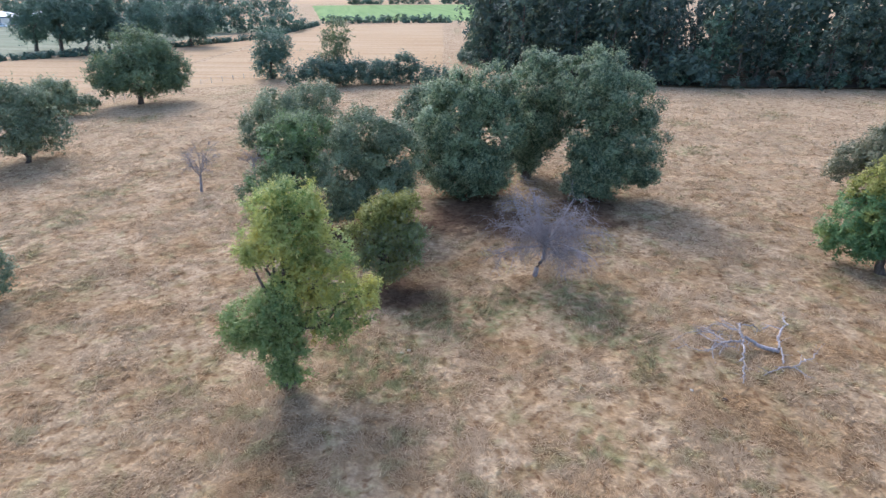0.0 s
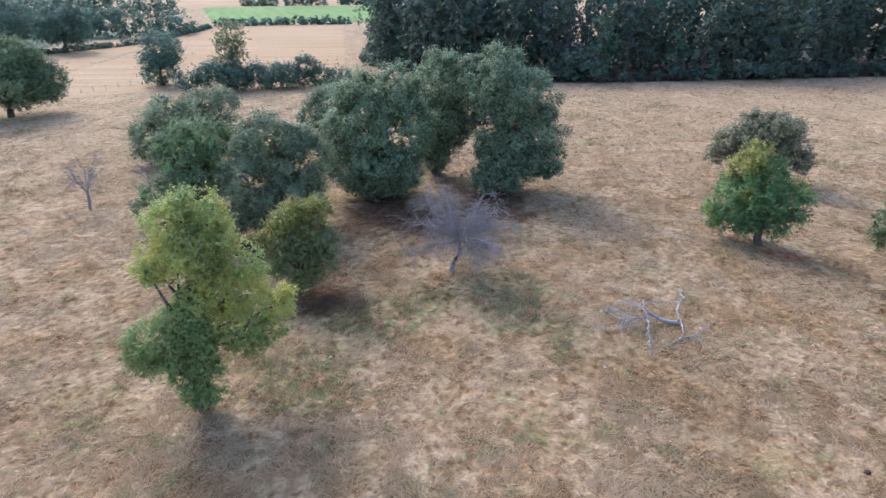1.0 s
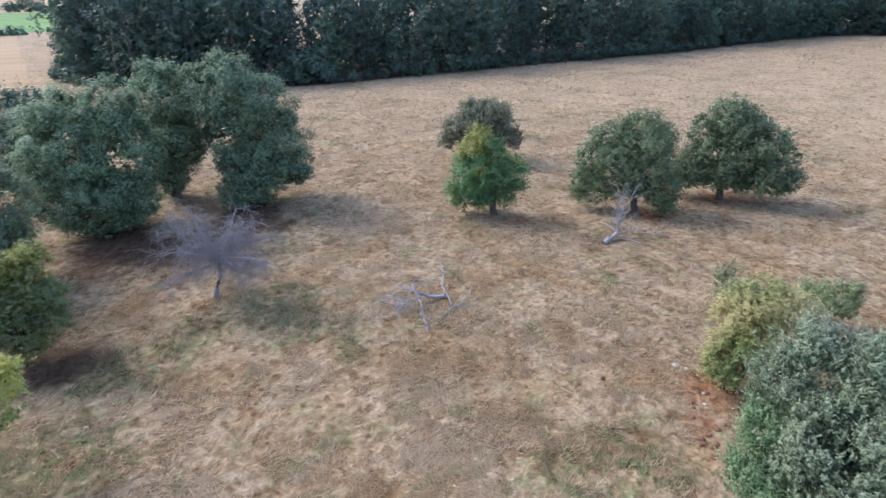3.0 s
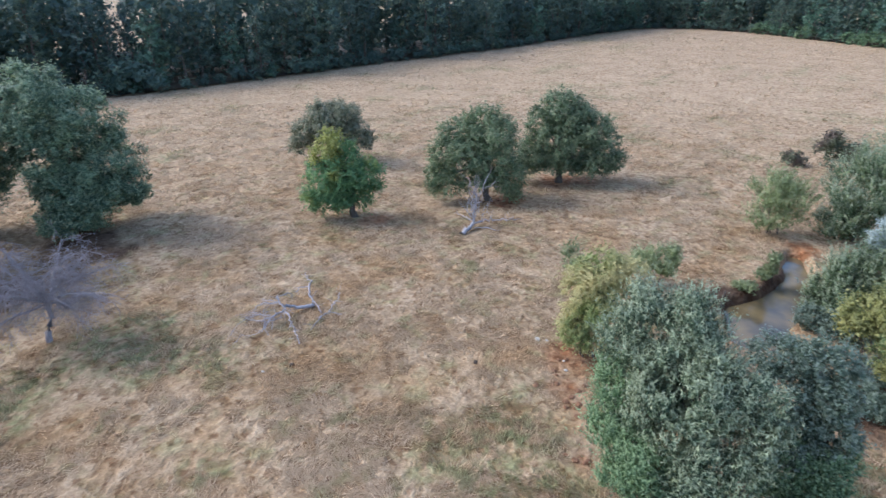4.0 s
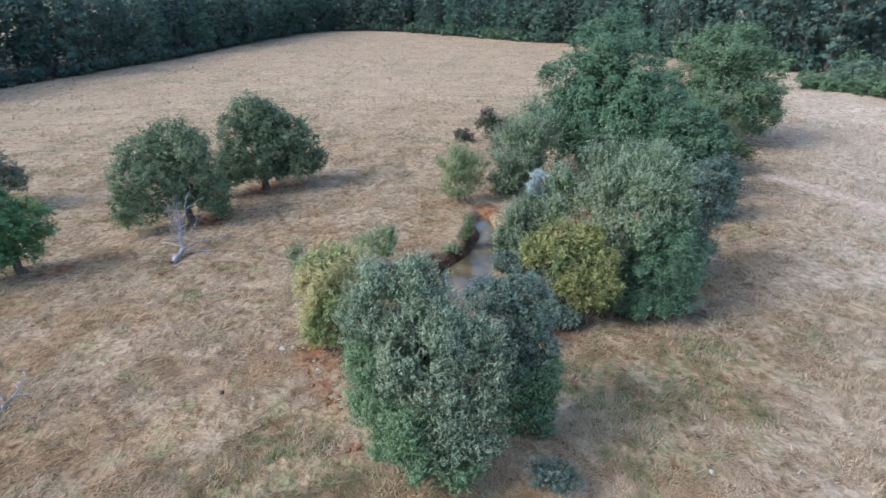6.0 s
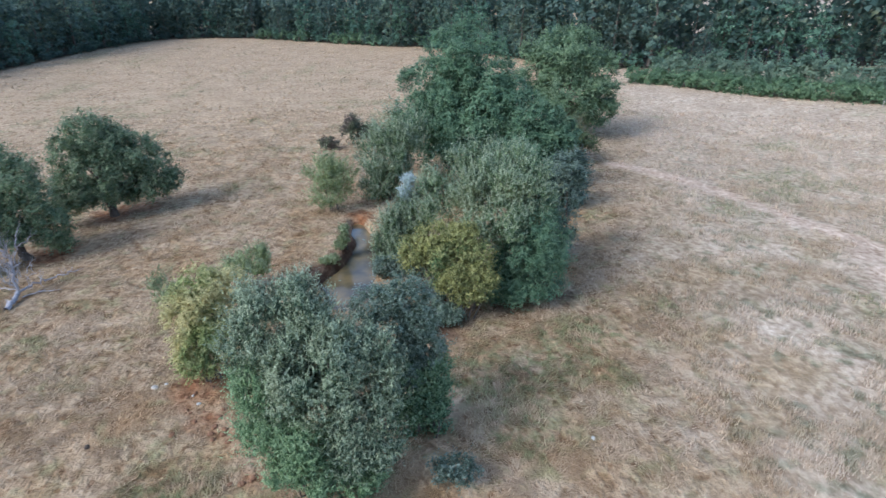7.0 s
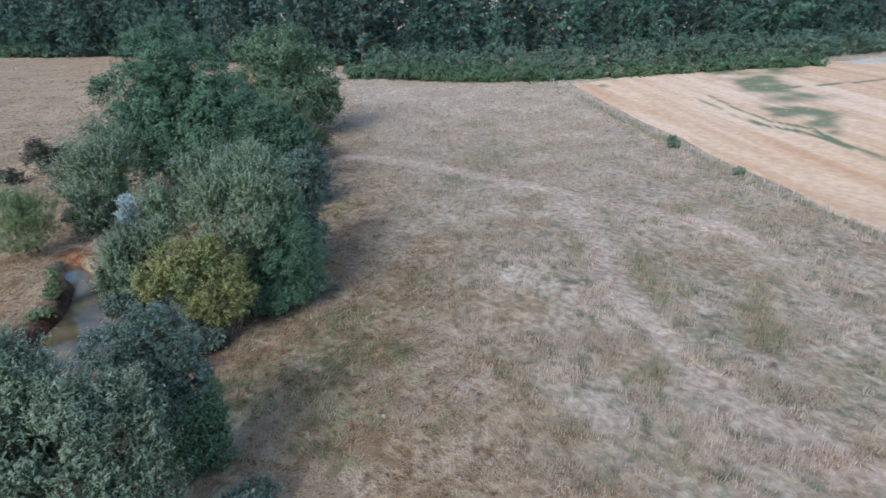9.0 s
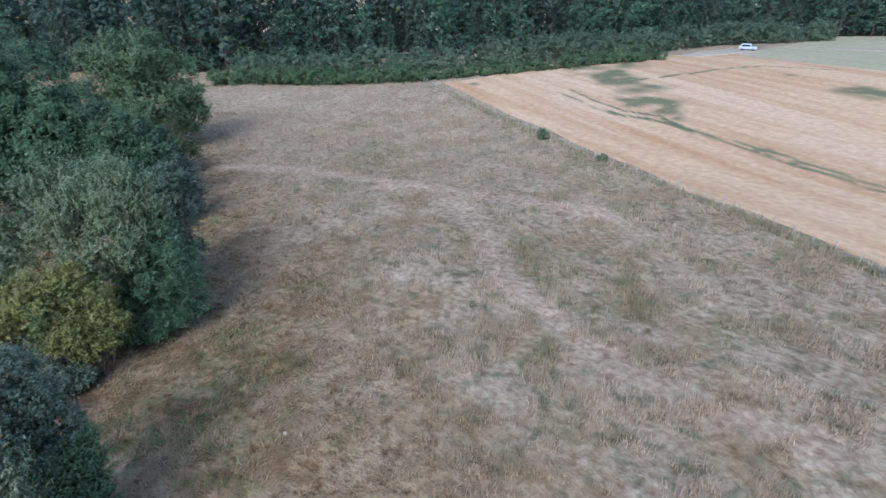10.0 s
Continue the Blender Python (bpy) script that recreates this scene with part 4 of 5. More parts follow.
shrub("hawthorn_bush", 31.4, -4.9, [(-3, 0.5, 5, 1.12, 0.76), (-1.7, 0.6, 5.7, 1.39, 0.76), (-0.1, 0.4, 5.7, 1.21, 0.85), (-3.2, 0.3, 4.1, 0.94, 0.76), (-1.7, 0.3, 4.4, 1.48, 1.12), (-0.1, 0.1, 4.2, 1.39, 1.12), (1.1, 0, 4.5, 0.94, 1.03), (-0.6, -0.2, 3.2, 1.21, 1.12), (1, -0.4, 3, 1.21, 0.85), (1.8, -0.4, 3.2, 0.49, 0.67), (0.5, -0.6, 1.9, 1.03, 0.67)], seed=38, leaf=HAWYELLOW, label="hawthorn bush with yellow olive leaves above the pond")
shrub("willow_bush", 33.8, -8.7, [(-3, 1, 8.5, 2.6, 1.9), (-0.3, 1, 8.5, 2.5, 2), (-1.5, 0, 6.2, 2.7, 2.1), (-5, 1, 6.8, 2, 1.7), (1.3, 0.5, 6.9, 1.6, 1.6)], seed=39, leaf=SALLOW, second=(ALDER, [(1.9, 0, 5.4, 1.7, 1.7), (0.9, -0.4, 3.3, 2.3, 2), (2.4, -0.2, 3.4, 1.4, 1.7), (1.2, -0.6, 1.4, 2.1, 1), (-0.7, -0.3, 1.1, 1.5, 1.4)], "leafy green lower boughs"), label="wide sallow bush with pale upright shoots")
shrub("willow_bush", 40.4, -1.3, [(-0.1, 0, 3.3, 1.5, 1.5), (1.5, 1, 3.8, 1.7, 1.7), (0.4, 0, 1.7, 1.7, 1.4), (-1.2, 0.3, 1.8, 1.1, 1.4), (-1, 0, -0.2, 1.1, 1.3)], seed=40, leaf=SALLOW, label="pale sallow bush leaning over the pond")
tree("alder_tree", 63.3, -11.1, [(-2.7, 0, 13.9, 2.6, 2.8), (-4.3, 0, 10.3, 3.9, 3.5), (0.9, 1, 11.3, 3.8, 3.6), (-0.9, 0, 6.8, 5.7, 4.1), (4.1, 1, 8.2, 2.7, 3.4), (-6, 0, 4.4, 3.5, 3.5), (4.4, 0, 4.3, 3.2, 2.2), (-4.9, -0.5, 7.4, 4, 3.4), (1.7, -0.5, 7.4, 4.5, 3.2), (0.8, -0.5, 3.4, 5.1, 2.5)], seed=41, leaf=ALDER, density=0.85, label="tall green alder tree of the pond copse")
tree("alder_tree", 81.7, -28.1, [(-1.3, 0, 12.1, 5, 3), (3.9, 0.5, 8.2, 2.9, 3.6), (-4.2, 0, 9.4, 3.4, 3.4), (0.6, 0, 6.1, 6.2, 3.6), (4.2, 0, 3.7, 3.1, 2.3)], seed=42, leaf=ALDERLIGHT, label="round topped light green alder tree at the copse end")
shrub("elder_bush", 66.7, -24.0, [(-1.3, 0, 3.8, 3.4, 2.2), (-2.6, 0, 1.7, 2.9, 2), (0.9, 0, 2.7, 2.2, 1.7)], seed=43, leaf=BROWNISH, label="brownish green elder bush under the alder trees")
shrub("bramble_bush", 50.7, -19.5, [(-1.2, 0, 3.4, 1.8, 1.9), (-1.7, 0, 0.7, 1.6, 2), (-0.2, 0, 1.5, 1.1, 1.5)], seed=44, leaf=SLATE, label="dark bramble bush at the foot of the copse")
shrub("bramble_bush", 39.2, -14.2, [(-0.4, 0, 5.5, 1.6, 1.9), (-0.7, 0, 2, 1.5, 2), (-2.3, 0, -2, 1.6, 1.7), (0.3, 0, 7.6, 1.1, 1.3)], seed=57, leaf=SLATE, label="dark bramble bush closing the copse edge")
shrub("elder_bush", 56.6, -16.9, [(-0.3, 0, 7, 2.7, 2.3), (-1.7, 0, 4.2, 3.1, 2.6), (0.7, 0, 3, 2.5, 2.5), (1.8, 0.4, 6, 2.1, 2.1)], seed=58, leaf=ALDER, label="green elder bush filling the middle of the copse")
shrub("sallow_bush", 55.8, -1.4, [(-1.2, 0, 3.9, 2.6, 3.2), (0.3, 0.8, 6.4, 2.6, 2.7), (-1.9, 0, 1.5, 1.9, 2)], seed=45, leaf=SALLOW, label="grey green sallow bush at the copse edge")
shrub("gorse_bush", 78.0, 2.8, [(-1, 0, 2.3, 1.4, 1.9), (1.2, 0, 2, 1.2, 1.2)], seed=46, leaf=GORSE, label="dark low bush in the dry pasture")
shrub("gorse_bush", 76.9, 7.0, [(-0.1, 0, 0.7, 1.2, 0.6)], seed=47, leaf=GORSE, label="low dark bush in the dry pasture")
shrub("sallow_bush", 53.0, 5.0, [(-0.7, 0, 3.7, 1.8, 1.4), (0.7, 0.2, 3.2, 1.8, 1.4), (-0.2, -0.2, 1.7, 2.0, 1.2)], seed=48, leaf=PALE, density=0.6, label="light feathery sallow bush behind the pond")
shrub("silver_willow", 41.6, -2.5, [(-0.5, -0.2, 6.3, 0.4, 0.5), (-0.7, -0.2, 5.4, 0.3, 0.4), (-0.5, -0.1, 4.1, 0.3, 0.6)], seed=49, leaf=SILVER, density=0.45, label="small shrub with pale silvery leaves in the copse")
shrub("sallow_bush", 37.4, 9.5, [(-0, 0, 2.1, 1.2, 0.9), (-1.3, 0, 1.7, 0.9, 0.6)], seed=50, leaf=PALE, label="small pale green shrub on the pond bank")
shrub("hazel_bush", 34.3, 15.1, [(0.1, 0, 1.7, 0.8, 1.1)], seed=51, leaf=PALE, density=0.5, label="thin yellow green sapling bush")
shrub("reed_clump", 43.3, 3.7, [(-0.1, 0, 0.35, 0.3, 0.3), (0.1, 0, 0.9, 0.25, 0.4), (0.3, 0.2, 1.7, 0.25, 0.4)], seed=52, leaf=PALE, density=0.25, label="yellow green reeds on the pond bank")
# two added dark bushes stand in for deep shade at the hawthorn
shrub("bramble_bush", 33.1, -4.5, [(-0.9, 0.3, 0.9, 1.1, 0.9), (0.5, 0.6, 1.1, 1.0, 1.0)], seed=59, leaf=SLATE, label="dark bush added to fill the shade under the olive hawthorn")
shrub("bramble_bush", 30.5, -3.7, [(-0.6, 0.3, 0.8, 0.9, 0.8), (0.5, 0.2, 0.6, 0.8, 0.6)], seed=60, leaf=SLATE, label="dark bush added to fill the shade beside the olive hawthorn")
shrub("bramble_bush", 37.8, -0.5, [(-0.7, 0.2, 0.7, 0.9, 0.7), (0.6, 0.2, 0.9, 0.9, 0.8), (1.8, -0.4, 0.7, 0.9, 0.7)], seed=64, leaf=SLATE, label="dark bramble bush on the near pond bank")
shrub("bramble_bush", 17.6, -2.8, [(-0.1, 0, 0.7, 1.1, 0.5)], seed=53, leaf=SLATE, label="low dark bramble patch in the grass")
shrub("hawthorn_bush", 43.2, -66.5, [(-0.1, 0, 0.7, 0.6, 0.6)], seed=54, leaf=DARK, label="small round bush on the field fence")
shrub("hawthorn_bush", 31.5, -62.4, [(-0.1, 0, 0.4, 0.45, 0.35)], seed=55, leaf=DARK, label="low bush at a fence post")
shrub("bramble_bush", 40.9, 4.3, [(-0, 0, 0.2, 0.3, 0.25), (-0.6, 0, 0.15, 0.3, 0.25)], seed=56, leaf=PALE, density=0.35, label="low weeds along the pond bank")



# ---- dead wood ----
def dead_branching(rng, start, way, length, radius, depth, out, droop=0.0, spread_=0.6, forks=3, flat=False, low=0.05, bend=0.16):
    """A bare branch and its forks, as tubes."""
    n = 5
    pts = [np.array(start, float)]
    way = np.array(way, float)
    for i in range(n - 1):
        way = way + rng.normal(0, bend, 3) - np.array((0, 0, droop))
        if flat:
            way[2] *= 0.6
        way /= np.linalg.norm(way)
        q = pts[-1] + way * length / (n - 1)
        q[2] = max(q[2], low)
        pts.append(q)
    out.append(tube(pts, np.linspace(radius, max(radius * 0.55, 0.007), n), 6 if radius > 0.05 else 4 if radius > 0.02 else 3))
    if depth == 0:
        return
    for k in range(forks):
        i = n - 1 if k == 0 else rng.integers(1, n)
        w = way + rng.normal(0, spread_, 3)
        if flat:
            w[2] = w[2] * 0.5 + 0.12
        w /= np.linalg.norm(w)
        dead_branching(rng, pts[i], w, length * rng.uniform(0.3, 0.52) if flat else length * rng.uniform(0.55, 0.8), max(radius * 0.55, 0.014), depth - 1, out, droop, spread_, forks, flat, low, 0.16)


def dead_tree(x, y, height, seed, label, width, depth, forks, limbs, droop, name="dead_tree", rise=1.0):
    rng = np.random.default_rng(seed)
    root = new(name)
    root.matrix_world = pose(x, y, gz(x, y), 0, 0, -math.degrees(math.atan2(x, y)))
    tagged(root, label, "dead tree")
    fork = np.array((0.25 * height * 0.15, 0, height * 0.38))
    r = 0.02 * height + 0.03
    v, f = tube(limb_points(rng, (0, 0, -0.2), fork, 6, 0, 0.03), np.linspace(r * 1.3, r * 0.8, 6), 8)
    part("trunk", mesh_of("trunk", v, f, m_twig, True), root)
    for k in range(limbs):
        ang = 2 * math.pi * (k + 0.3 * rng.random()) / limbs
        w = np.array((math.cos(ang) * width, math.sin(ang) * width, rise))
        out = []
        dead_branching(rng, fork, w / np.linalg.norm(w), height * 0.33, r * 0.5, depth, out, droop, 0.62, forks, low=0.5)
        v, f = joined(out)
        part("dead_limb", mesh_of("dead_limb", v, f, m_twig), root)
    return root


def arching(rng, start, way, length, radius, fall, n=6, low=0.6):
    """A branch that sets out one way and bends down under its weight."""
    pts, way = [np.array(start, float)], np.array(way, float)
    for _ in range(n - 1):
        way = way + rng.normal(0, 0.13, 3) - np.array((0, 0, fall))
        way /= np.linalg.norm(way)
        q = pts[-1] + way * length / (n - 1)
        q[2] = max(q[2], low)
        pts.append(q)
    return np.array(pts), np.linspace(radius, max(0.006, radius * 0.4), n)


def weeping_dead_tree(x, y, height, spread_, seed, label):
    """A dead tree: a leaning trunk, arched limbs and hanging fine twigs."""
    rng = np.random.default_rng(seed)
    root = tagged(new("dead_tree"), label, "dead tree")
    root.matrix_world = pose(x, y, gz(x, y), 0, 0, -math.degrees(math.atan2(x, y)))
    fork = np.array((0.6, 0.1, height * 0.34))
    v, f = tube(limb_points(rng, (0, 0, -0.2), fork, 7, 0, 0.02), np.linspace(0.2, 0.14, 7), 9)
    part("trunk", mesh_of("trunk", v, f, m_twig, True), root)
    for k in range(17):
        ang = 2 * math.pi * (7 * k + 0.5 * rng.random()) / 17
        up = (1.7, 1.1, 0.6, 0.3)[k % 4]
        w = np.array((math.cos(ang), math.sin(ang), up))
        w /= np.linalg.norm(w)
        size = spread_ * rng.uniform(0.8, 1.05) * (1.0 if up > 0.5 else 0.85)
        pts, rad = arching(rng, fork, w, size, 0.07, 0.03 + 0.05 * (up < 1), 8, height * 0.3)
        limb = part("dead_limb", mesh_of("dead_limb", *tube(pts, rad, 6), m_twig, True), root)
        fine = []
        for _ in range(31):
            a = pts[rng.integers(2, 8)]
            w2 = 0.5 * np.array((math.cos(ang), math.sin(ang), 0.5)) + rng.normal(0, 0.8, 3)
            p2, r2 = arching(rng, a, w2 / np.linalg.norm(w2), rng.uniform(0.8, 1.7), 0.015, 0.20)
            fine.append(tube(p2, r2, 3))
            for _ in range(6):
                b2 = p2[rng.integers(1, 6)]
                w3 = w2 / np.linalg.norm(w2) + rng.normal(0, 0.9, 3)
                p3, r3 = arching(rng, b2, w3 / np.linalg.norm(w3), rng.uniform(0.5, 1.1), 0.010, 0.28, 5)
                fine.append(tube(p3, r3, 3))
        tagged(part("twig_spray", mesh_of("twig_spray", *joined(fine), m_twig), limb), kind="stuff")
    return root


weeping_dead_tree(7.0, 36.8, 7.6, 4.5, 61, "dead grey tree with a mist of fine drooping twigs")
dead_tree(-25.4, 55.9, 4.6, 62, "small bare dead sapling with leaning trunk", 0.7, 4, 3, 5, -0.03, "dead_sapling")
dead_tree(-20.9, 59.5, 3.8, 63, "small bare dead sapling beside the apple trees", 0.7, 3, 3, 4, -0.03, "dead_sapling")


def dead_wood(name, x, y, label):
    root = tagged(new(name), label, "dead branch")
    root.matrix_world = pose(x, y, gz(x, y))
    return root


def dead_bough(root, thick, thin, *points):
    """A bleached bough through points round the foot, knotty and tapered, with a few broken side twigs."""
    rng = np.random.default_rng(int(1000 * abs(points[0][0] + 3 * points[-1][1])) + len(points))
    pts = np.array(points, float)
    t = np.linspace(0, len(pts) - 1, 4 * len(pts) - 3)
    line = np.stack([np.interp(t, np.arange(len(pts)), pts[:, k]) for k in range(3)], 1)
    size = float(np.linalg.norm(np.diff(line, axis=0), axis=1).sum())
    line[1:-1] += rng.normal(0, 0.018 * size, (len(line) - 2, 3))
    line[:, 2] = np.maximum(line[:, 2], 0.03)
    radii = np.linspace(thick, thin, len(line)) * rng.uniform(0.88, 1.15, len(line))
    bough = part("bough", mesh_of("bough", *tube(line, radii, 7), m_deadwood, True), root)
    for _ in range(int(3 + 2.6 * size)):
        i = rng.integers(1, len(line))
        w = line[i] - line[i - 1]
        w = w / (np.linalg.norm(w) + 1e-6) + rng.normal(0, 0.55, 3) * (1, 1, 0.7)
        n = 5
        way = w[None] * np.linspace(0, rng.uniform(0.25, 0.85), n)[:, None] / np.linalg.norm(w)
        tw = line[i] + way + rng.normal(0, 0.025, (n, 3)) * np.linspace(0, 1, n)[:, None]
        tw[:, 2] = np.maximum(tw[:, 2], 0.03)
        part("twig", mesh_of("twig", *tube(tw, np.linspace(0.35 * radii[i], 0.007, n), 4), m_deadwood, True), bough)


snag = dead_wood("fallen_branch", 18.6, 28.0, "bleached forked dead branch lying on dry grass")
dead_bough(snag, 0.14, 0.09, (1.27, -0.97, 0.15), (0.41, -0.78, 0.3), (-0.5, -0.33, 0.75))
dead_bough(snag, 0.06, 0.03, (-0.61, -0.33, 0.75), (-1.07, -1.33, 0.5), (-1.38, -1.95, 0.15), (-1.56, -2.68, 0.1), (-2.1, -3.69, 0.05))
dead_bough(snag, 0.07, 0.05, (-0.72, -0.43, 0.75), (-0.74, -0.01, 0.95), (-0.36, 0.74, 1))
dead_bough(snag, 0.04, 0.02, (-0.69, 0.06, 0.9), (-1.06, 0.73, 0.8), (-1.19, 1.61, 0.5))
dead_bough(snag, 0.03, 0.015, (-0.61, 0.31, 0.8), (-0.75, 1.09, 0.7), (-0.97, 1.61, 0.6))
dead_bough(snag, 0.035, 0.02, (-0.32, 0.6, 0.95), (0.43, 0.86, 0.8), (1.01, 1.09, 0.4), (0.96, 0.96, 0.2))
dead_bough(snag, 0.065, 0.035, (-0.87, -0.62, 0.75), (-1.59, -0.56, 0.5), (-2.2, -0.47, 0.3), (-2.79, -0.86, 0.1))
dead_bough(snag, 0.035, 0.015, (-1.84, -0.39, 0.45), (-2.22, -0.21, 0.4), (-2.65, 0.64, 0.3), (-2.7, 0.95, 0.3))
dead_bough(snag, 0.03, 0.015, (-2.2, -0.47, 0.3), (-2.52, -0.77, 0.1), (-2.71, -1.36, 0.05))
dead_bough(snag, 0.03, 0.015, (-1.47, -0.56, 0.5), (-1.86, -0.71, 0.4), (-2.29, -1.15, 0.1))
dead_bough(snag, 0.022, 0.012, (-2.79, -0.86, 0.1), (-3.43, -0.76, 0.1), (-3.78, -0.18, 0.1), (-4.47, -0.49, 0.05))
dead_bough(snag, 0.025, 0.012, (-2.03, -0.32, 0.4), (-1.81, -0.16, 0.5), (-1.76, 0.08, 0.5))
rng = np.random.default_rng(74)
for _ in range(12):
    ax, ay, az = rng.normal((-1.7, 0.1, 0.45), (0.7, 0.7, 0.12))
    wx, wy = rng.normal(-0.45, 0.5), rng.normal(0.1, 0.6)
    dead_bough(snag, 0.028, 0.01, (ax, ay, az), (ax + 0.5 * wx, ay + 0.5 * wy, az + 0.1), (ax + wx, ay + wy, max(0.06, az - 0.2)))
snag = dead_wood("fallen_branch", 20.2, 27.0, "bleached angular dead branch lying on dry grass")
dead_bough(snag, 0.05, 0.06, (-0.65, -1.09, 0.1), (-0.35, -0.45, 0.3), (-0.22, 0.33, 0.35), (0.06, 0.91, 0.5), (0.57, 1.57, 0.6))
dead_bough(snag, 0.05, 0.02, (0.57, 1.57, 0.6), (1.16, 2.09, 0.6), (1.4, 2.85, 0.6), (1.8, 3.53, 0.6))
dead_bough(snag, 0.04, 0.025, (0.61, 1.63, 0.6), (0.47, 1.99, 0.5), (0.22, 2.28, 0.45), (-0.09, 2.27, 0.2))
dead_bough(snag, 0.05, 0.02, (-0.9, -1.43, 0.12), (-0.24, -1.42, 0.12), (0.5, -1.05, 0.2), (1.05, -0.83, 0.3), (1.77, -0.19, 0.3))
dead_bough(snag, 0.045, 0.02, (-0.9, -1.43, 0.12), (-1.48, -1.69, 0.1), (-2.32, -2.08, 0.05))
dead_bough(snag, 0.04, 0.02, (-0.19, -1.43, 0.12), (-0.05, -1.76, 0.08), (0.04, -2.1, 0.05))
snag = dead_wood("dead_snag", 38.0, 26.8, "bleached fallen limb with upright dead boughs under an apple tree")
dead_bough(snag, 0.21, 0.16, (-2.15, -0.43, 0.12), (-1.29, -0.46, 0.3), (-0.23, -0.26, 0.45))
dead_bough(snag, 0.12, 0.03, (0.06, -0.08, 0.3), (0.28, -0.05, 1.6), (0.5, -0.01, 2.8), (0.41, 0.29, 3.6), (0.09, 0.92, 4.5))
dead_bough(snag, 0.07, 0.025, (0.28, -0.05, 1.8), (0.73, -0.34, 2.9), (1.07, -0.47, 3.9), (1.46, -0.68, 4.8))
dead_bough(snag, 0.05, 0.02, (0.28, -0.05, 2.2), (0.05, 0.28, 3.1), (-0.04, 0.58, 4))
dead_bough(snag, 0.04, 0.015, (0.12, -0.16, 0.8), (-0.23, 0.33, 1.3), (-0.15, 0.38, 2.4), (0.08, 0.06, 3.1))
dead_bough(snag, 0.03, 0.012, (0.5, -0.01, 2.7), (0.52, 0.12, 4), (0.61, 0.18, 4.8))
dead_bough(snag, 0.03, 0.012, (0.93, -0.45, 3.5), (1.47, -1.04, 3.8), (1.81, -1.17, 4.1))
dead_bough(snag, 0.08, 0.03, (-0.18, -0.35, 0.5), (1.03, -0.72, 0.45), (2.15, -1.42, 0.4), (2.57, -2.19, 0.3), (3.43, -2.63, 0.3))
dead_bough(snag, 0.025, 0.012, (2.54, -2.09, 0.3), (3.08, -1.59, 0.5))
dead_bough(snag, 0.025, 0.012, (2.8, -2.28, 0.3), (3.73, -2.14, 0.4))
dead_bough(snag, 0.05, 0.025, (0.1, -0.07, 0.5), (0.55, 1.23, 0.5), (1.19, 2.71, 0.3))
dead_bough(snag, 0.045, 0.025, (-0.46, -0.57, 0.15), (0.35, -1.3, 0.15), (0.5, -2.3, 0.1))
dead_bough(snag, 0.03, 0.012, (0.52, -0.74, 0.5), (0.54, -0.6, 1.1), (0.91, -0.95, 1.4), (1.05, -0.97, 2.1))
rng = np.random.default_rng(75)
for _ in range(16):
    ax, ay, az = rng.normal((0.35, -0.1, 1.6), (0.35, 0.35, 0.6))
    wx, wy, wz = rng.normal(0.1, 0.55), rng.normal(0.1, 0.55), rng.uniform(0.7, 1.7)
    dead_bough(snag, 0.032, 0.01, (ax, ay, max(az, 0.4)), (ax + 0.5 * wx + 0.1, ay + 0.5 * wy, az + 0.55 * wz), (ax + wx, ay + wy, az + wz))



# ---- fences ----
def fence(name, line, gap, height, seed, label):
    rng = np.random.default_rng(seed)
    x0, y0 = line[0]
    root = new(name)
    root.matrix_world = pose(x0, y0, gz(x0, y0))
    tagged(root, label, "fence")
    base = gz(x0, y0)
    v, f = tube([(0, 0, -0.3), (0, 0, height * 0.5), (0, 0, height - 0.03), (0, 0, height)], (0.055, 0.05, 0.048, 0.02), 7)
    post_mesh = mesh_of("post", v, f, m_post)
    tops = []
    for (ax, ay), (bx, by) in zip(line[:-1], line[1:]):
        size = math.hypot(bx - ax, by - ay)
        for k in np.arange(0, size, gap):
            px = ax + (bx - ax) * k / size + rng.normal(0, 0.08)
            py = ay + (by - ay) * k / size + rng.normal(0, 0.08)
            pz = gz(px, py) - base
            ob = part("post", post_mesh, root)
            ob.matrix_local = pose(px - x0, py - y0, pz, rng.normal(0, 3.5), rng.normal(0, 3.5), rng.uniform(0, 360)) @ Matrix.Diagonal((1.3, 1.3, rng.uniform(0.85, 1.1), 1))
            tops.append((px - x0, py - y0, pz))
    tops = np.array(tops)
    for h in (0.35, 0.7, 1.02):
        v, f = tube(tops + (0, 0, h), np.full(len(tops), 0.006), 3)
        part("wire", mesh_of("wire", v, f, m_wire), root)
    return root


m_wire, nt = material("rusty_wire")
finish(nt, mix(nt, rnoise(nt, position(nt), 2.0, 0.4, 0.6), (0.20, 0.17, 0.15), (0.30, 0.26, 0.24)), 0.6, 0.4, metal=0.6)
fence("post_fence", FENCE_SOUTH[:5] + [(-30.0, -36.0)], 1.9, 1.2, 81, "weathered wooden post and wire fence along the stubble")
fence("post_fence", [(-66.0, 99.0), (-61.9, 102.4), (-54.3, 122.7), (-41.8, 136.4)], 2.6, 1.25, 82, "weathered wooden post and wire fence below the stubble")
pole = new("pond_post")
pole.matrix_world = pose(37.6, 5.3, gz(37.6, 5.3), 3, -6, 0)
tagged(pole, "weathered leaning wooden post on the pond bank", "post")
v, f = tube([(0, 0, -0.2), (0, 0, 0.7), (0, 0, 1.3), (0, 0, 1.32)], (0.07, 0.065, 0.06, 0.02), 8)
part("shaft", mesh_of("shaft", v, f, m_bark), pole)


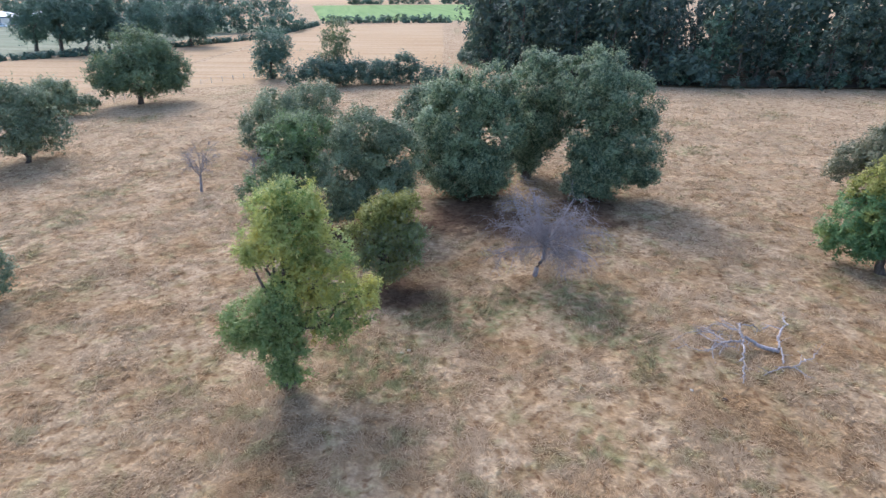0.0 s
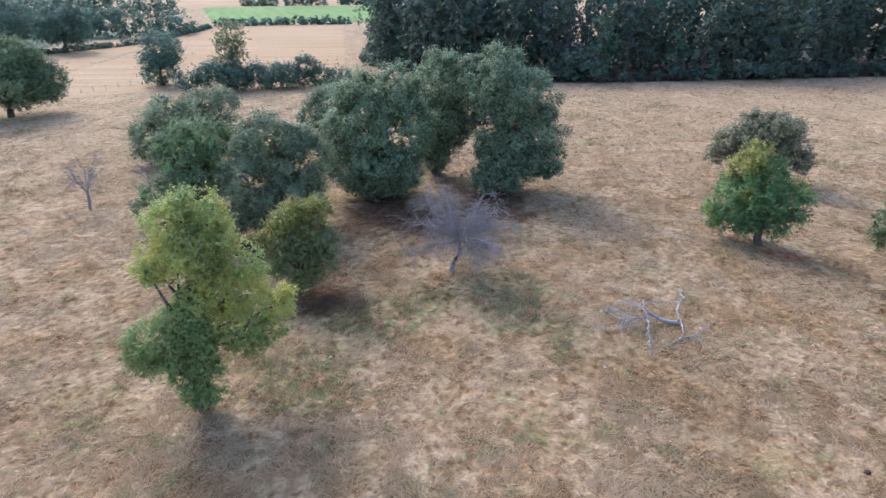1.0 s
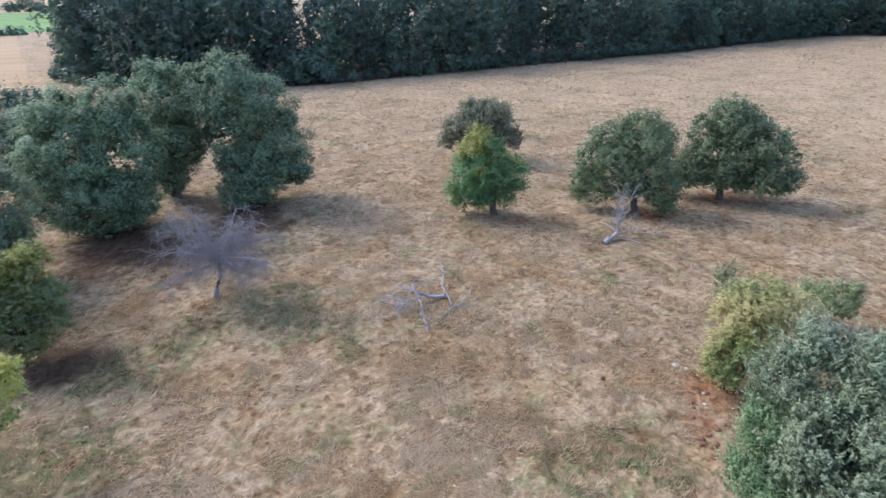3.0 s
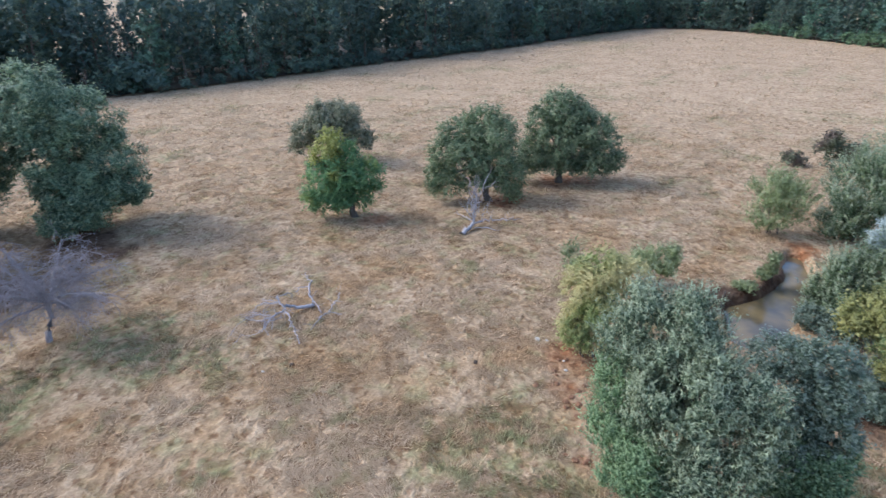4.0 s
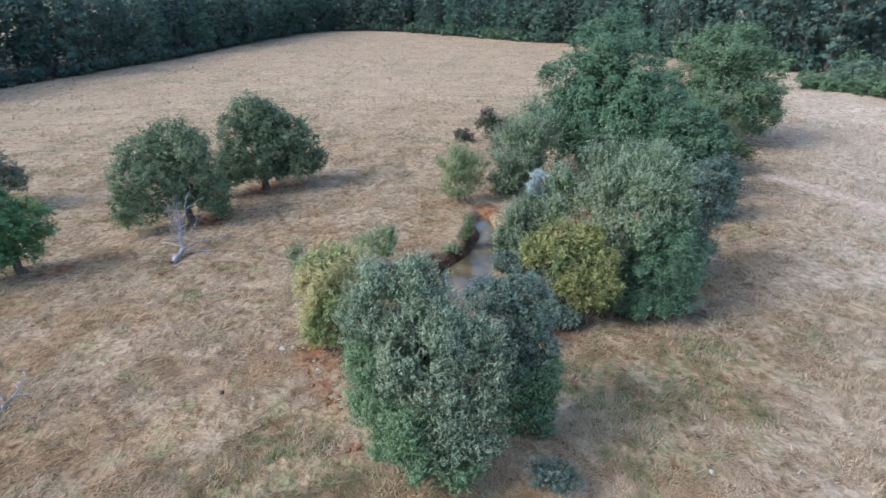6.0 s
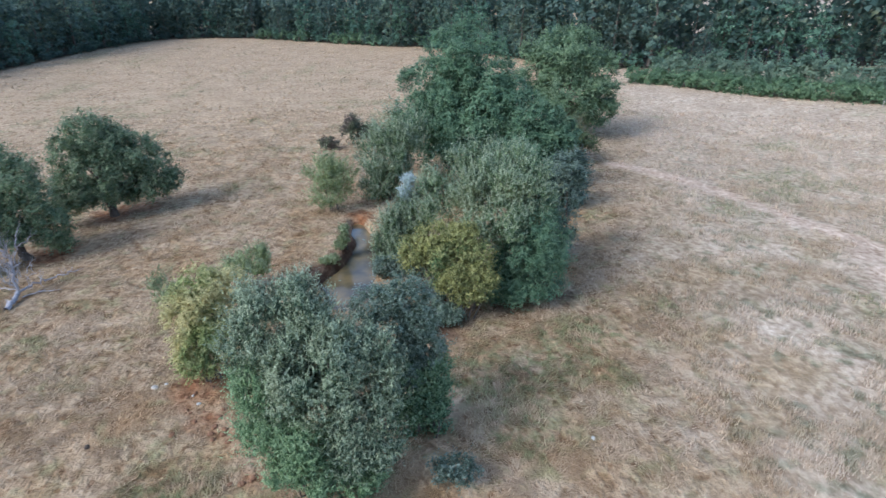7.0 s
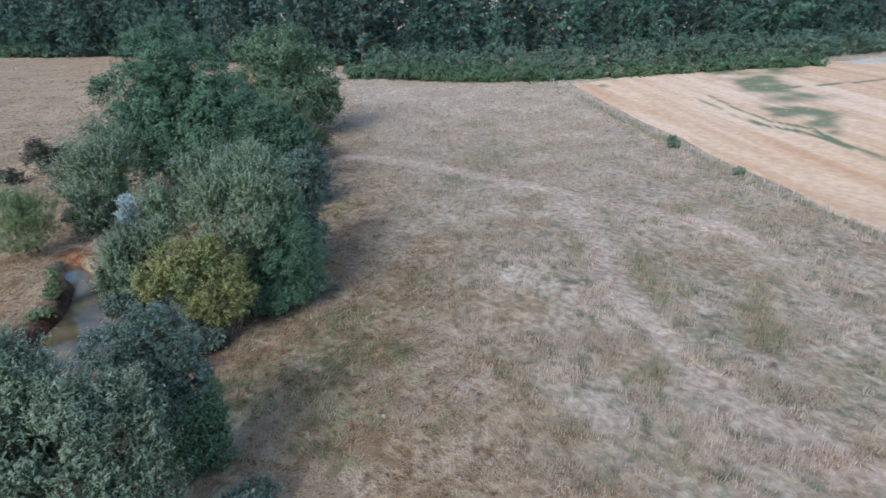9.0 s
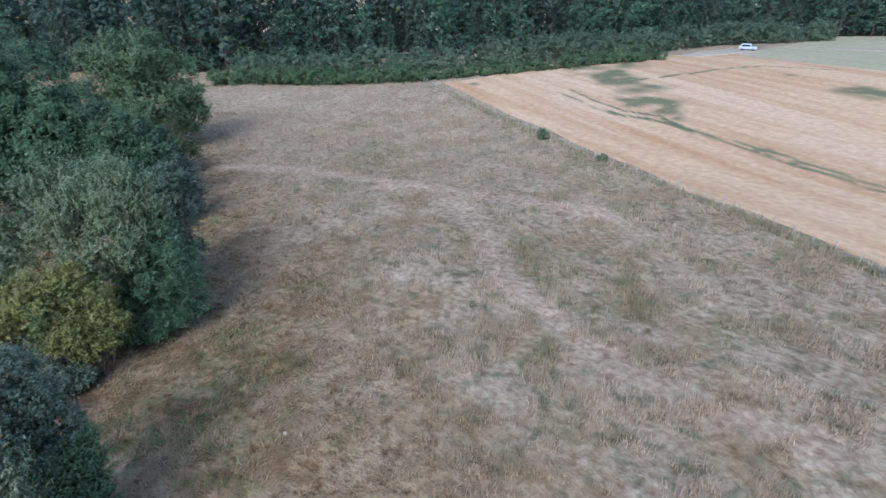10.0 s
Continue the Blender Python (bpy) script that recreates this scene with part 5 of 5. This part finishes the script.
# ---- the wood ----
def template_tree(name, height, width, clear, lobes_n, seed, leaf, length, density, label):
    """A wood tree at the plan's origin, later copied."""
    rng = np.random.default_rng(seed)
    root = new(name)
    tagged(root, label, "tree", "trees of the wood")
    lobes = []
    for k in range(lobes_n):
        z = clear + (height - clear) * (k + 0.5) / lobes_n
        swell = math.sin(math.pi * (0.18 + 0.74 * (k + 0.5) / lobes_n)) ** 0.8
        ang = 2.4 * k + rng.uniform(-0.4, 0.4)
        off = width * 0.22 * swell
        r = width * 0.36 * swell + 0.4
        lobes.append((math.cos(ang) * off, math.sin(ang) * off, z, r, r, (height - clear) / lobes_n * 0.95 + 0.3))
    v, f = tube(limb_points(rng, (0, 0, -0.4), (0, 0, height * 0.85), 7, 0, 0.012), 0.013 * height * np.array((1.3, 1, 0.9, 0.8, 0.6, 0.4, 0.2)), 7)
    part("trunk", mesh_of("trunk", v, f, m_bark, True), root)
    for k in range(0, lobes_n, 2):
        lx, ly, lz = lobes[k][:3]
        v, f = tube(limb_points(rng, (0, 0, max(1.5, lz - 2.5)), (lx * 1.8, ly * 1.8, lz), 5, 0.05, 0.05), np.linspace(0.14, 0.03, 5), 5)
        part("limb", mesh_of("limb", v, f, m_bark, True), root)
    part("crown", crown_mesh(rng, lobes, length, length * 0.66, leaf, density), root)
    return root


def along(line, step, rng, jitter):
    """Places along a line in the plan, with the outward side."""
    out, carry = [], 0.0
    for (ax, ay), (bx, by) in zip(line[:-1], line[1:]):
        size = math.hypot(bx - ax, by - ay)
        dx, dy = (bx - ax) / size, (by - ay) / size
        k = carry
        while k < size:
            out.append((ax + dx * k + rng.normal(0, jitter), ay + dy * k + rng.normal(0, jitter), -dy, dx))
            k += step * rng.uniform(0.8, 1.2)
        carry = k - size
    return out


def gap_in_wood(x, y, half):
    """A thin place in the northern wood, where the field behind shows between bare trunks."""
    return y > 60 and abs(math.degrees(math.atan2(x, y)) - 22.4) < half


rng = np.random.default_rng(91)
kinds = [template_tree("oak_tree", 21, 10, 2.0, 7, 92, WOOD, 0.68, 0.29, "tall dark oak tree at the edge of the wood"),
         template_tree("beech_tree", 23, 9, 1.5, 8, 93, WOOD, 0.68, 0.29, "tall dark beech tree at the edge of the wood"),
         template_tree("ash_tree", 20, 9.5, 1.8, 7, 94, WOODLIGHT, 0.68, 0.29, "mid green ash tree at the edge of the wood"),
         template_tree("pine_tree", 23, 7.5, 8.0, 6, 95, PINE, 0.68, 0.29, "dark pine tree with bare lower trunk in the wood")]
used = set()
spots = along(EDGE, 5.6, rng, 0.9)
for x, y, ox, oy in spots:
    south = x * 0.26 - y * 0.966 > 20
    k = int(rng.choice(4, p=(0.2, 0.2, 0.55, 0.05) if south else (0.38, 0.3, 0.12, 0.2)))
    push = 1.0 + rng.uniform(0, 6.0)
    px, py = x + ox * push, y + oy * push
    m = pose(px, py, gz(px, py), 0, 0, rng.uniform(0, 360)) @ Matrix.Scale(rng.uniform(0.62, 1.25), 4)
    if gap_in_wood(px, py, 0.9) and k != 3:
        continue
    if k in used:
        copy_thing(kinds[k], m)
    else:
        used.add(k)
        kinds[k].matrix_world = m

for bearing, far, size in ((21.7, 131.0, 0.9), (22.5, 142.0, 0.82), (23.2, 134.0, 0.95)):
    px, py = far * math.sin(math.radians(bearing)), far * math.cos(math.radians(bearing))
    copy_thing(kinds[3], pose(px, py, gz(px, py), 0, 0, 70 * bearing) @ Matrix.Diagonal((0.62, 0.62, size, 1)))

shrubs = []
for s, leaf in ((101, WOOD), (102, WOODLIGHT), (103, HEDGE)):
    r2 = np.random.default_rng(s)
    root = tagged(new("understorey_bush"), "dense dark bush at the foot of the wood", "bush", "bushes along the wood")
    lob = [(r2.uniform(-1.6, 1.6), r2.uniform(-1.2, 1.2), r2.uniform(1.2, 3.4), 2.1, 1.9, 1.7) for _ in range(5)]
    for lx, ly, lz, *_ in lob[:3]:
        v, f = tube(limb_points(r2, (lx * 0.3, ly * 0.3, -0.3), (lx, ly, lz), 5), np.linspace(0.08, 0.03, 5), 5)
        part("stem", mesh_of("stem", v, f, m_bark, True), root)
    part("crown", crown_mesh(r2, lob, 0.75, 0.5, leaf, 0.32), root)
    shrubs.append(root)
for bearing, far in ((21.5, 130.0), (22.4, 133.0), (23.3, 129.0), (22.0, 141.0), (23.0, 143.0)):
    px, py = far * math.sin(math.radians(bearing)), far * math.cos(math.radians(bearing))
    copy_thing(shrubs[0], pose(px, py, gz(px, py) - 0.1, 0, 0, 50 * bearing) @ Matrix.Scale(1.25, 4))
used = set()
for x, y, ox, oy in along(EDGE, 4.4, rng, 0.5):
    south = x * 0.26 - y * 0.966 > 20
    if x * 0.26 - y * 0.966 > 106:
        continue
    k = int(rng.choice(3, p=(0.2, 0.4, 0.4) if south else (0.9, 0.1, 0.0)))
    push = rng.uniform(-0.2, 1.6)
    px, py = x + ox * push, y + oy * push
    m = pose(px, py, gz(px, py), 0, 0, rng.uniform(0, 360)) @ Matrix.Scale(rng.uniform(0.8, 1.2) if south else rng.uniform(0.6, 1.1), 4)
    if k in used:
        copy_thing(shrubs[k], m)
    else:
        used.add(k)
        shrubs[k].matrix_world = m


def deep_wood():
    """The trees behind the edge, as one mass of crowns and trunks."""
    r2 = np.random.default_rng(111)
    cards, trunks = [], []
    d = unit(r2.normal(size=(370, 3)))
    at = d * (4.2, 4.2, 10.0) * r2.uniform(0.75, 1.05, (370, 1)) + (0, 0, 10.8)
    nor = unit(d + 0.6 * r2.normal(size=d.shape))
    way = unit(np.cross(nor, r2.normal(size=d.shape)))
    side = np.cross(nor, way)
    s = r2.uniform(0.7, 1.3, (370, 1))
    v0 = np.stack([at - way * 0.8 * s - side * 0.5 * s, at - way * 0.8 * s + side * 0.5 * s, at + way * 0.8 * s], 1).reshape(-1, 3)
    f0 = np.arange(1110).reshape(-1, 3)
    for row, line in ((9.0, EDGE), (17.0, EDGE), (27.0, EDGE), (0.0, [(250.0, 113.0), (285.0, 108.0), (300.0, 96.0), (302.0, 60.0)]), (0.0, [(270.0, 128.0), (298.0, 114.0), (314.0, 92.0), (316.0, 62.0), (296.0, 38.0)]), (0.0, [(290.0, 132.0), (316.0, 116.0), (328.0, 88.0), (328.0, 56.0)])):
        for x, y, ox, oy in along(line, 7.5, r2, 1.2):
            px, py, a, s = x + ox * row, y + oy * row, r2.uniform(0, 6.28), r2.uniform(0.85, 1.2)
            if gap_in_wood(px, py, 1.5):
                continue
            z = gz(px, py)
            rot = np.array(((math.cos(a), -math.sin(a), 0), (math.sin(a), math.cos(a), 0), (0, 0, 1)))
            cards.append(((v0 @ rot.T) * s + (px, py, z), f0))
            trunks.append(tube([(px, py, z - 0.3), (px, py, z + 7), (px, py, z + 14)], (0.24, 0.18, 0.05), 5))
    root = tagged(new("deep_wood"), "dark mixed wood behind the field edge", "wood", kind="stuff")
    v, f = joined(cards)
    part("crowns", mesh_of("crowns", v, f, WOOD["mat"]), root)
    v, f = joined(trunks)
    part("trunks", mesh_of("trunks", v, f, m_bark, True), root)


deep_wood()
m_birch = bark_material("birch_bark", (0.50, 0.48, 0.45), (0.72, 0.70, 0.67), 5.0)
for x, y, h, lean in ((135.9, 128.9, 7.0, 3.0), (265.1, 28.9, 5.0, -2.0), (261.8, 16.4, 5.0, -2.0)):
    pale = tagged(new("dead_birch"), "pale bare dead birch at the edge of the wood", "tree")
    pale.matrix_world = pose(x, y, gz(x, y), lean, lean * 0.5, 0)
    v, f = tube([(0, 0, -0.3), (0.05, 0, h * 0.4), (-0.05, 0.05, h * 0.8), (0, 0, h)], (0.2, 0.17, 0.13, 0.05), 8)
    part("trunk", mesh_of("trunk", v, f, m_birch, True), pale)


def hedge(name, line, height, depth, seed, leaf, length, label, density=1.1):
    """An overgrown hedge along a line."""
    r2 = np.random.default_rng(seed)
    x0, y0 = line[0]
    z0 = gz(x0, y0)
    root = tagged(new(name), label, "hedge")
    root.matrix_world = pose(x0, y0, z0)
    lob = []
    for x, y, ox, oy in along(line, height * 0.75, r2, 0.3):
        h = height * r2.uniform(0.75, 1.2)
        lob.append((x - x0, y - y0, gz(x, y) - z0 + h * 0.48, h * 0.55, depth * 0.5 * r2.uniform(0.8, 1.2), h * 0.52))
        if len(lob) % 3 == 0:
            v, f = tube(limb_points(r2, (x - x0, y - y0, gz(x, y) - z0 - 0.2), (x - x0 + 0.2, y - y0, gz(x, y) - z0 + h * 0.6), 4), np.linspace(0.07, 0.03, 4), 5)
            part("stem", mesh_of("stem", v, f, m_bark, True), root)
    bottom = min(l[2] - l[5] for l in lob)
    lifted = [(a, b, c - bottom + 0.06, d, e, g) for a, b, c, d, e, g in lob]
    me = crown_mesh(r2, lifted, length, length * 0.62, leaf, density)
    me.transform(Matrix.Translation((0, 0, bottom - 0.06)))
    part("crown", me, root)
    return root


hedge("bramble_hedge", [(124.0, -57.5), (100.0, -73.5), (87.0, -84.5)], 2.8, 4.4, 121, HEDGE, 0.36, "broad green bramble hedge at the pasture end", 1.9)
hedge("bramble_hedge", [(86.5, -85.5), (69.0, -110.0), (56.0, -134.0)], 2.1, 3.6, 122, HEDGE, 0.36, "low green bramble hedge along the stubble", 1.9)
hedge("hawthorn_hedge", [(126.0, -65.0), (104.0, -80.5), (84.0, -104.0), (67.0, -137.0), (60.0, -180.0), (40.0, -215.0)], 5.0, 7.0, 123, HAWHEDGE, 0.5, "tall green hawthorn hedge in front of the wood", 1.5)
hedge("field_hedge", [(-135.0, 161.0), (-104.0, 183.0), (-71.0, 232.0), (-64.0, 306.0)], 1.6, 1.6, 124, FAR, 0.6, "low dark field hedge beside the stubble", 1.3)
hedge("field_hedge", [(-62.0, 322.0), (-30.0, 325.0), (4.0, 323.0)], 2.6, 3.0, 125, FAR, 1.3, "broken dark field hedge below the green crop")
hedge("field_hedge", [(-130.0, 268.0), (-90.0, 262.0), (-64.0, 275.0)], 12.0, 9.0, 126, FAR, 1.1, "dark belt of trees along the far meadow", 1.7)
hedge("field_hedge", [(-300.0, 420.0), (-200.0, 430.0), (-110.0, 420.0)], 14.0, 10.0, 127, FAR, 1.8, "dark belt of trees in the distance", 1.4)
hedge("field_hedge", [(-90.0, 606.0), (-62.0, 608.0)], 9.0, 7.0, 128, FAR, 2.2, "dark far hedge behind the green crop", 1.3)
hedge("field_hedge", [(-48.0, 608.0), (-12.0, 610.0)], 9.0, 7.0, 129, FAR, 2.2, "dark far hedge behind the green crop", 1.3)
hedge("field_hedge", [(2.0, 610.0), (60.0, 612.0)], 9.0, 7.0, 130, FAR, 2.2, "dark far hedge behind the green crop", 1.3)

# ---- grass ----
def grass(count, seed):
    """Tufts of dry grass, thickest where the camera is nearest."""
    r2 = np.random.default_rng(seed)
    n = count * 3
    d = 8 + 100 * r2.random(n) ** 1.3
    a = np.radians(r2.uniform(-48, 182, n))
    x, y = d * np.sin(a), d * np.cos(a)
    hay = smooth(-(y + 0.35 * x), 4, 14)
    tufty = vnoise(x, y, 1.7, 52) * 0.6 + vnoise(x, y, 0.7, 53) * 0.4
    path, red, green, dark = wear_shade_of(x, y)
    verge = 1 - smooth(to_line(x, y, FENCE_SOUTH), 0.3, 1.6)
    keep = (tufty > 0.47 + 0.4 * path + 0.8 * red + 0.3 * dark + 0.02 * hay - 0.4 * verge) & (to_pond(x, y) > 0.7)
    fx = np.interp(x, [p[0] for p in FENCE_SOUTH[::-1]], [p[1] for p in FENCE_SOUTH[::-1]])
    keep &= y > fx - 0.4
    x, y, hay, tufty, d, verge, green = (w[keep][:count] for w in (x, y, hay, tufty, d, verge, green))
    n = len(x)
    z = ground_z(x, y)
    k = 5
    swirl = 6.28 * vnoise(x, y, 9.0, 54) + 9.0 * vnoise(x, y, 1.5, 55)
    ang = (swirl[:, None] + r2.normal(0, 1.0, (n, k)) * (0.8 + 1.6 * hay[:, None])).ravel()
    stand = np.repeat(0.05 + 0.10 * tufty + 0.34 * hay * tufty + 0.25 * verge + 0.14 * green, k) * r2.uniform(0.4, 1.6, n * k)
    out = np.repeat((0.14 + 0.22 * tufty) * (1 - 0.6 * hay), k) * r2.uniform(0.5, 1.5, n * k)
    wide = np.repeat(0.010 + 0.00055 * d, k) * r2.uniform(0.7, 1.5, n * k)
    long = r2.random(n * k) < 0.22
    out, wide = np.where(long, out * 1.9, out), np.where(long, wide * 0.8, wide)
    rx = np.repeat(x, k) + r2.normal(0, 0.17, n * k)
    ry = np.repeat(y, k) + r2.normal(0, 0.17, n * k)
    rz = np.repeat(z, k) + r2.uniform(-0.02, 0.06, n * k)
    ca, sa = np.cos(ang), np.sin(ang)
    v = np.stack([np.stack([rx - sa * wide, ry + ca * wide, rz], 1), np.stack([rx + sa * wide, ry - ca * wide, rz], 1), np.stack([rx + ca * out, ry + sa * out, rz + stand], 1)], 1).reshape(-1, 3)
    me = mesh_of("dry_grass", v, np.arange(len(v)).reshape(-1, 3), m_grass)
    put_wear_shade(me, v[:, 0], v[:, 1])
    return tagged(new("dry_grass", me), "dry straw coloured grass tufts over the pasture", "grass", kind="stuff")


def tussocks(count, seed):
    """Coarse grass clumps that stand over the grazed sward out to the wood."""
    r2 = np.random.default_rng(seed)
    n = count * 4
    d = 58 + 200 * r2.random(n) ** 1.1
    a = np.radians(r2.uniform(-45, 135, n))
    x, y = d * np.sin(a), d * np.cos(a)
    path, red, green, dark = wear_shade_of(x, y)
    ex, ey = np.array(EDGE).T
    inside = np.zeros(n, bool)
    for i in range(len(ex)):
        j = i - 1
        inside ^= ((ey[i] > y) != (ey[j] > y)) & (x < (ex[j] - ex[i]) * (y - ey[i]) / (ey[j] - ey[i] + 1e-9) + ex[i])
    fx = np.interp(x, [p[0] for p in FENCE_SOUTH[::-1]], [p[1] for p in FENCE_SOUTH[::-1]])
    keep = (vnoise(x, y, 2.6, 56) * 0.55 + vnoise(x, y, 9.0, 57) * 0.45 > 0.5 + 0.5 * path + 0.6 * red + 0.3 * dark) & (to_pond(x, y) > 1.0) & (y > fx + 1.0) & inside
    keep &= to_line(x, y, EDGE) > 3.0
    x, y, d = (w[keep][:count] for w in (x, y, d))
    n, k = len(x), 6
    size = np.repeat(r2.uniform(0.14, 0.34, n) * (0.8 + 0.003 * d), k)
    ang = r2.uniform(0, 6.28, n * k)
    rx = np.repeat(x, k) + r2.normal(0, 0.5, n * k) * size
    ry = np.repeat(y, k) + r2.normal(0, 0.5, n * k) * size
    rz = np.repeat(ground_z(x, y), k) - 0.02
    wide = size * r2.uniform(0.18, 0.4, n * k)
    out, stand = size * r2.uniform(0.2, 1.0, n * k), size * r2.uniform(0.4, 1.0, n * k)
    ca, sa = np.cos(ang), np.sin(ang)
    v = np.stack([np.stack([rx - sa * wide, ry + ca * wide, rz], 1), np.stack([rx + sa * wide, ry - ca * wide, rz], 1), np.stack([rx + ca * out, ry + sa * out, rz + stand], 1)], 1).reshape(-1, 3)
    me = mesh_of("grass_tussocks", v, np.arange(len(v)).reshape(-1, 3), m_grass)
    put_wear_shade(me, v[:, 0], v[:, 1])
    return tagged(new("grass_tussocks", me), "coarse dry grass tussocks over the grazed pasture", "grass", kind="stuff")


grass(82000, 131)
tussocks(12000, 132)


# ---- farm things in the distance ----
def block(name, size, at, mat, parent, taper=(1.0, 1.0), bevel=0.05, label=""):
    """A bevelled block standing on its base, drawn in towards the top."""
    bm = bmesh.new()
    bmesh.ops.create_cube(bm, size=1.0)
    for v in bm.verts:
        v.co.z += 0.5
        k = v.co.z
        v.co.x *= size[0] * (1 + (taper[0] - 1) * k)
        v.co.y *= size[1] * (1 + (taper[1] - 1) * k)
        v.co.z *= size[2]
    if bevel:
        bmesh.ops.bevel(bm, geom=list(bm.edges), offset=bevel, segments=2, profile=0.6, affect="EDGES")
    bmesh.ops.translate(bm, verts=bm.verts, vec=at)
    return bm_part(name, bm, mat, parent, label)


def plain(name, colour, rough, metal=0.0, spec=0.5):
    m, nt = material(name)
    tc = nt.nodes.new("ShaderNodeTexCoord")
    col = mix(nt, rnoise(nt, tc.outputs["Object"], 1.5, 0.35, 0.65), tuple(v * 0.9 for v in colour), colour)
    finish(nt, col, rough, spec, metal=metal)
    return m


m_paint, m_glass = plain("pale_car_paint", (0.50, 0.57, 0.66), 0.3), plain("dark_car_glass", (0.03, 0.04, 0.05), 0.08)
m_rubber, m_rim = plain("tyre_rubber", (0.03, 0.03, 0.03), 0.8), plain("steel_rim", (0.55, 0.55, 0.56), 0.35, 0.9)
m_lamp, m_red = plain("clear_lamp", (0.8, 0.8, 0.82), 0.1), plain("red_lamp", (0.45, 0.03, 0.03), 0.2)


def car(x, y, turn, lift):
    root = tagged(new("car"), "small pale silver car parked on the dusty lane", "car")
    root.matrix_world = pose(x, y, gz(x, y) + lift, 0, 0, turn)
    block("body", (4.2, 1.75, 0.62), (0, 0, 0.32), m_paint, root, (0.97, 0.94), 0.1)
    block("cabin", (2.9, 1.62, 0.68), (-0.45, 0, 0.92), m_paint, root, (0.72, 0.82), 0.08)
    block("windscreen", (0.05, 1.36, 0.46), (0.88, 0, 0.97), m_glass, root, (1, 0.85), 0, "sloping dark glass")
    block("rear_window", (0.05, 1.3, 0.42), (-1.80, 0, 1.0), m_glass, root, (1, 0.85), 0, "sloping dark glass")
    for s in (-1, 1):
        block("side_window", (2.2, 0.05, 0.42), (-0.42, s * 0.785, 0.98), m_glass, root, (0.75, 1), 0, "dark glass")
        block("headlight", (0.08, 0.36, 0.16), (2.07, s * 0.58, 0.62), m_lamp, root, bevel=0.02)
        block("tail_light", (0.08, 0.2, 0.26), (-2.07, s * 0.66, 0.64), m_red, root, bevel=0.02)
        for wx in (-1.28, 1.3):
            v, f = tube([(wx, s * 0.66, 0.32), (wx, s * 0.68, 0.32), (wx, s * 0.86, 0.32), (wx, s * 0.88, 0.32)], (0.24, 0.32, 0.32, 0.24), 16)
            tyre = part("tyre", mesh_of("tyre", v, f, m_rubber, True), root)
            v, f = tube([(wx, s * 0.7, 0.32), (wx, s * 0.87, 0.32), (wx, s * 0.885, 0.32)], (0.2, 0.2, 0.02), 12)
            part("rim", mesh_of("rim", v, f, m_rim), tyre)
    return root


first_car = car(47.4, -165.6, 190, 0.28)
for cx, cy, turn in ((-226.0, 306.0, 20.0), (-219.0, 309.0, 30.0)):
    tagged(copy_thing(first_car, pose(cx, cy, 0.22, 0, 0, turn)), "pale car parked before the far farm building")


def farm_building(x, y, turn):
    root = tagged(new("farm_building"), "long low farm building with pale sheet roof", "building")
    root.matrix_world = pose(x, y, gz(x, y) + 0.2, 0, 0, turn)
    wall = plain("slate_blue_boards", (0.16, 0.18, 0.24), 0.8)
    roof = plain("pale_sheet_roof", (0.62, 0.66, 0.68), 0.5)
    block("wall", (44, 14, 4.2), (0, 0, 0), wall, root, bevel=0.05)
    block("roof", (45.5, 15.5, 2.0), (0, 0, 4.2), roof, root, (1.0, 0.12), 0.04)
    for k in range(6):
        block("door", (4.0, 0.16, 3.3), (-18 + 7.2 * k, -7.02, 0), m_rim if k % 2 else m_glass, root, bevel=0.02)


farm_building(-243.0, 330.0, 20.0)


# ---- stones and clods ----
def stone(name, x, y, size, seed, mat, label):
    r2 = np.random.default_rng(seed)
    bm = bmesh.new()
    bmesh.ops.create_icosphere(bm, subdivisions=2, radius=1.0)
    for v in bm.verts:
        k = 1 + 0.25 * noise.noise(v.co * 1.6 + Vector((seed, 0, 0)))
        v.co = Vector((v.co.x * size * k, v.co.y * size * 0.75 * k, v.co.z * size * 0.5 * k))
    me = bpy.data.meshes.new(name)
    bm.to_mesh(me)
    bm.free()
    me.materials.append(mat)
    ob = tagged(new(name, me), label, "stone" if name == "stone" else "soil")
    ob.matrix_world = pose(x, y, gz(x, y) + size * 0.2, 0, 0, r2.uniform(0, 360))
    return ob


m_stone = bark_material("pale_limestone", (0.36, 0.33, 0.29), (0.50, 0.47, 0.42), 4.0)
m_red_clod = bark_material("red_earth_clod", (0.14, 0.075, 0.045), (0.26, 0.135, 0.075), 6.0)
m_clod = bark_material("dark_earth_clod", (0.05, 0.038, 0.03), (0.09, 0.065, 0.05), 8.0)
for k, (x, y, size) in enumerate(((26.2, 13.2, 0.22), (26.5, 12.7, 0.12), (-2.3, 27.5, 0.12), (-1.9, 27.7, 0.14), (24.6, 10.4, 0.12), (25.3, 10.9, 0.10), (13.6, 24.0, 0.10), (19.6, -9.8, 0.14))):
    stone("stone", x, y, size, 140 + k, m_stone, "small pale stone lying in the dry grass")
for k, (x, y, size) in enumerate(((21.9, 14.9, 0.16), (15.0, 23.2, 0.14))):
    stone("earth_clod", x, y, size, 160 + k, m_clod, "dark lump of dry earth on the pasture")
for k in range(26):
    r2 = np.random.default_rng(300 + k)
    sx, sy, sr = RED_SOIL[k % 5]
    stone("earth_clod", sx + r2.normal(0, 0.5 * sr), sy + r2.normal(0, 0.5 * sr), r2.uniform(0.08, 0.2), 300 + k, m_red_clod, "crumbled lump of reddish earth on the bank")
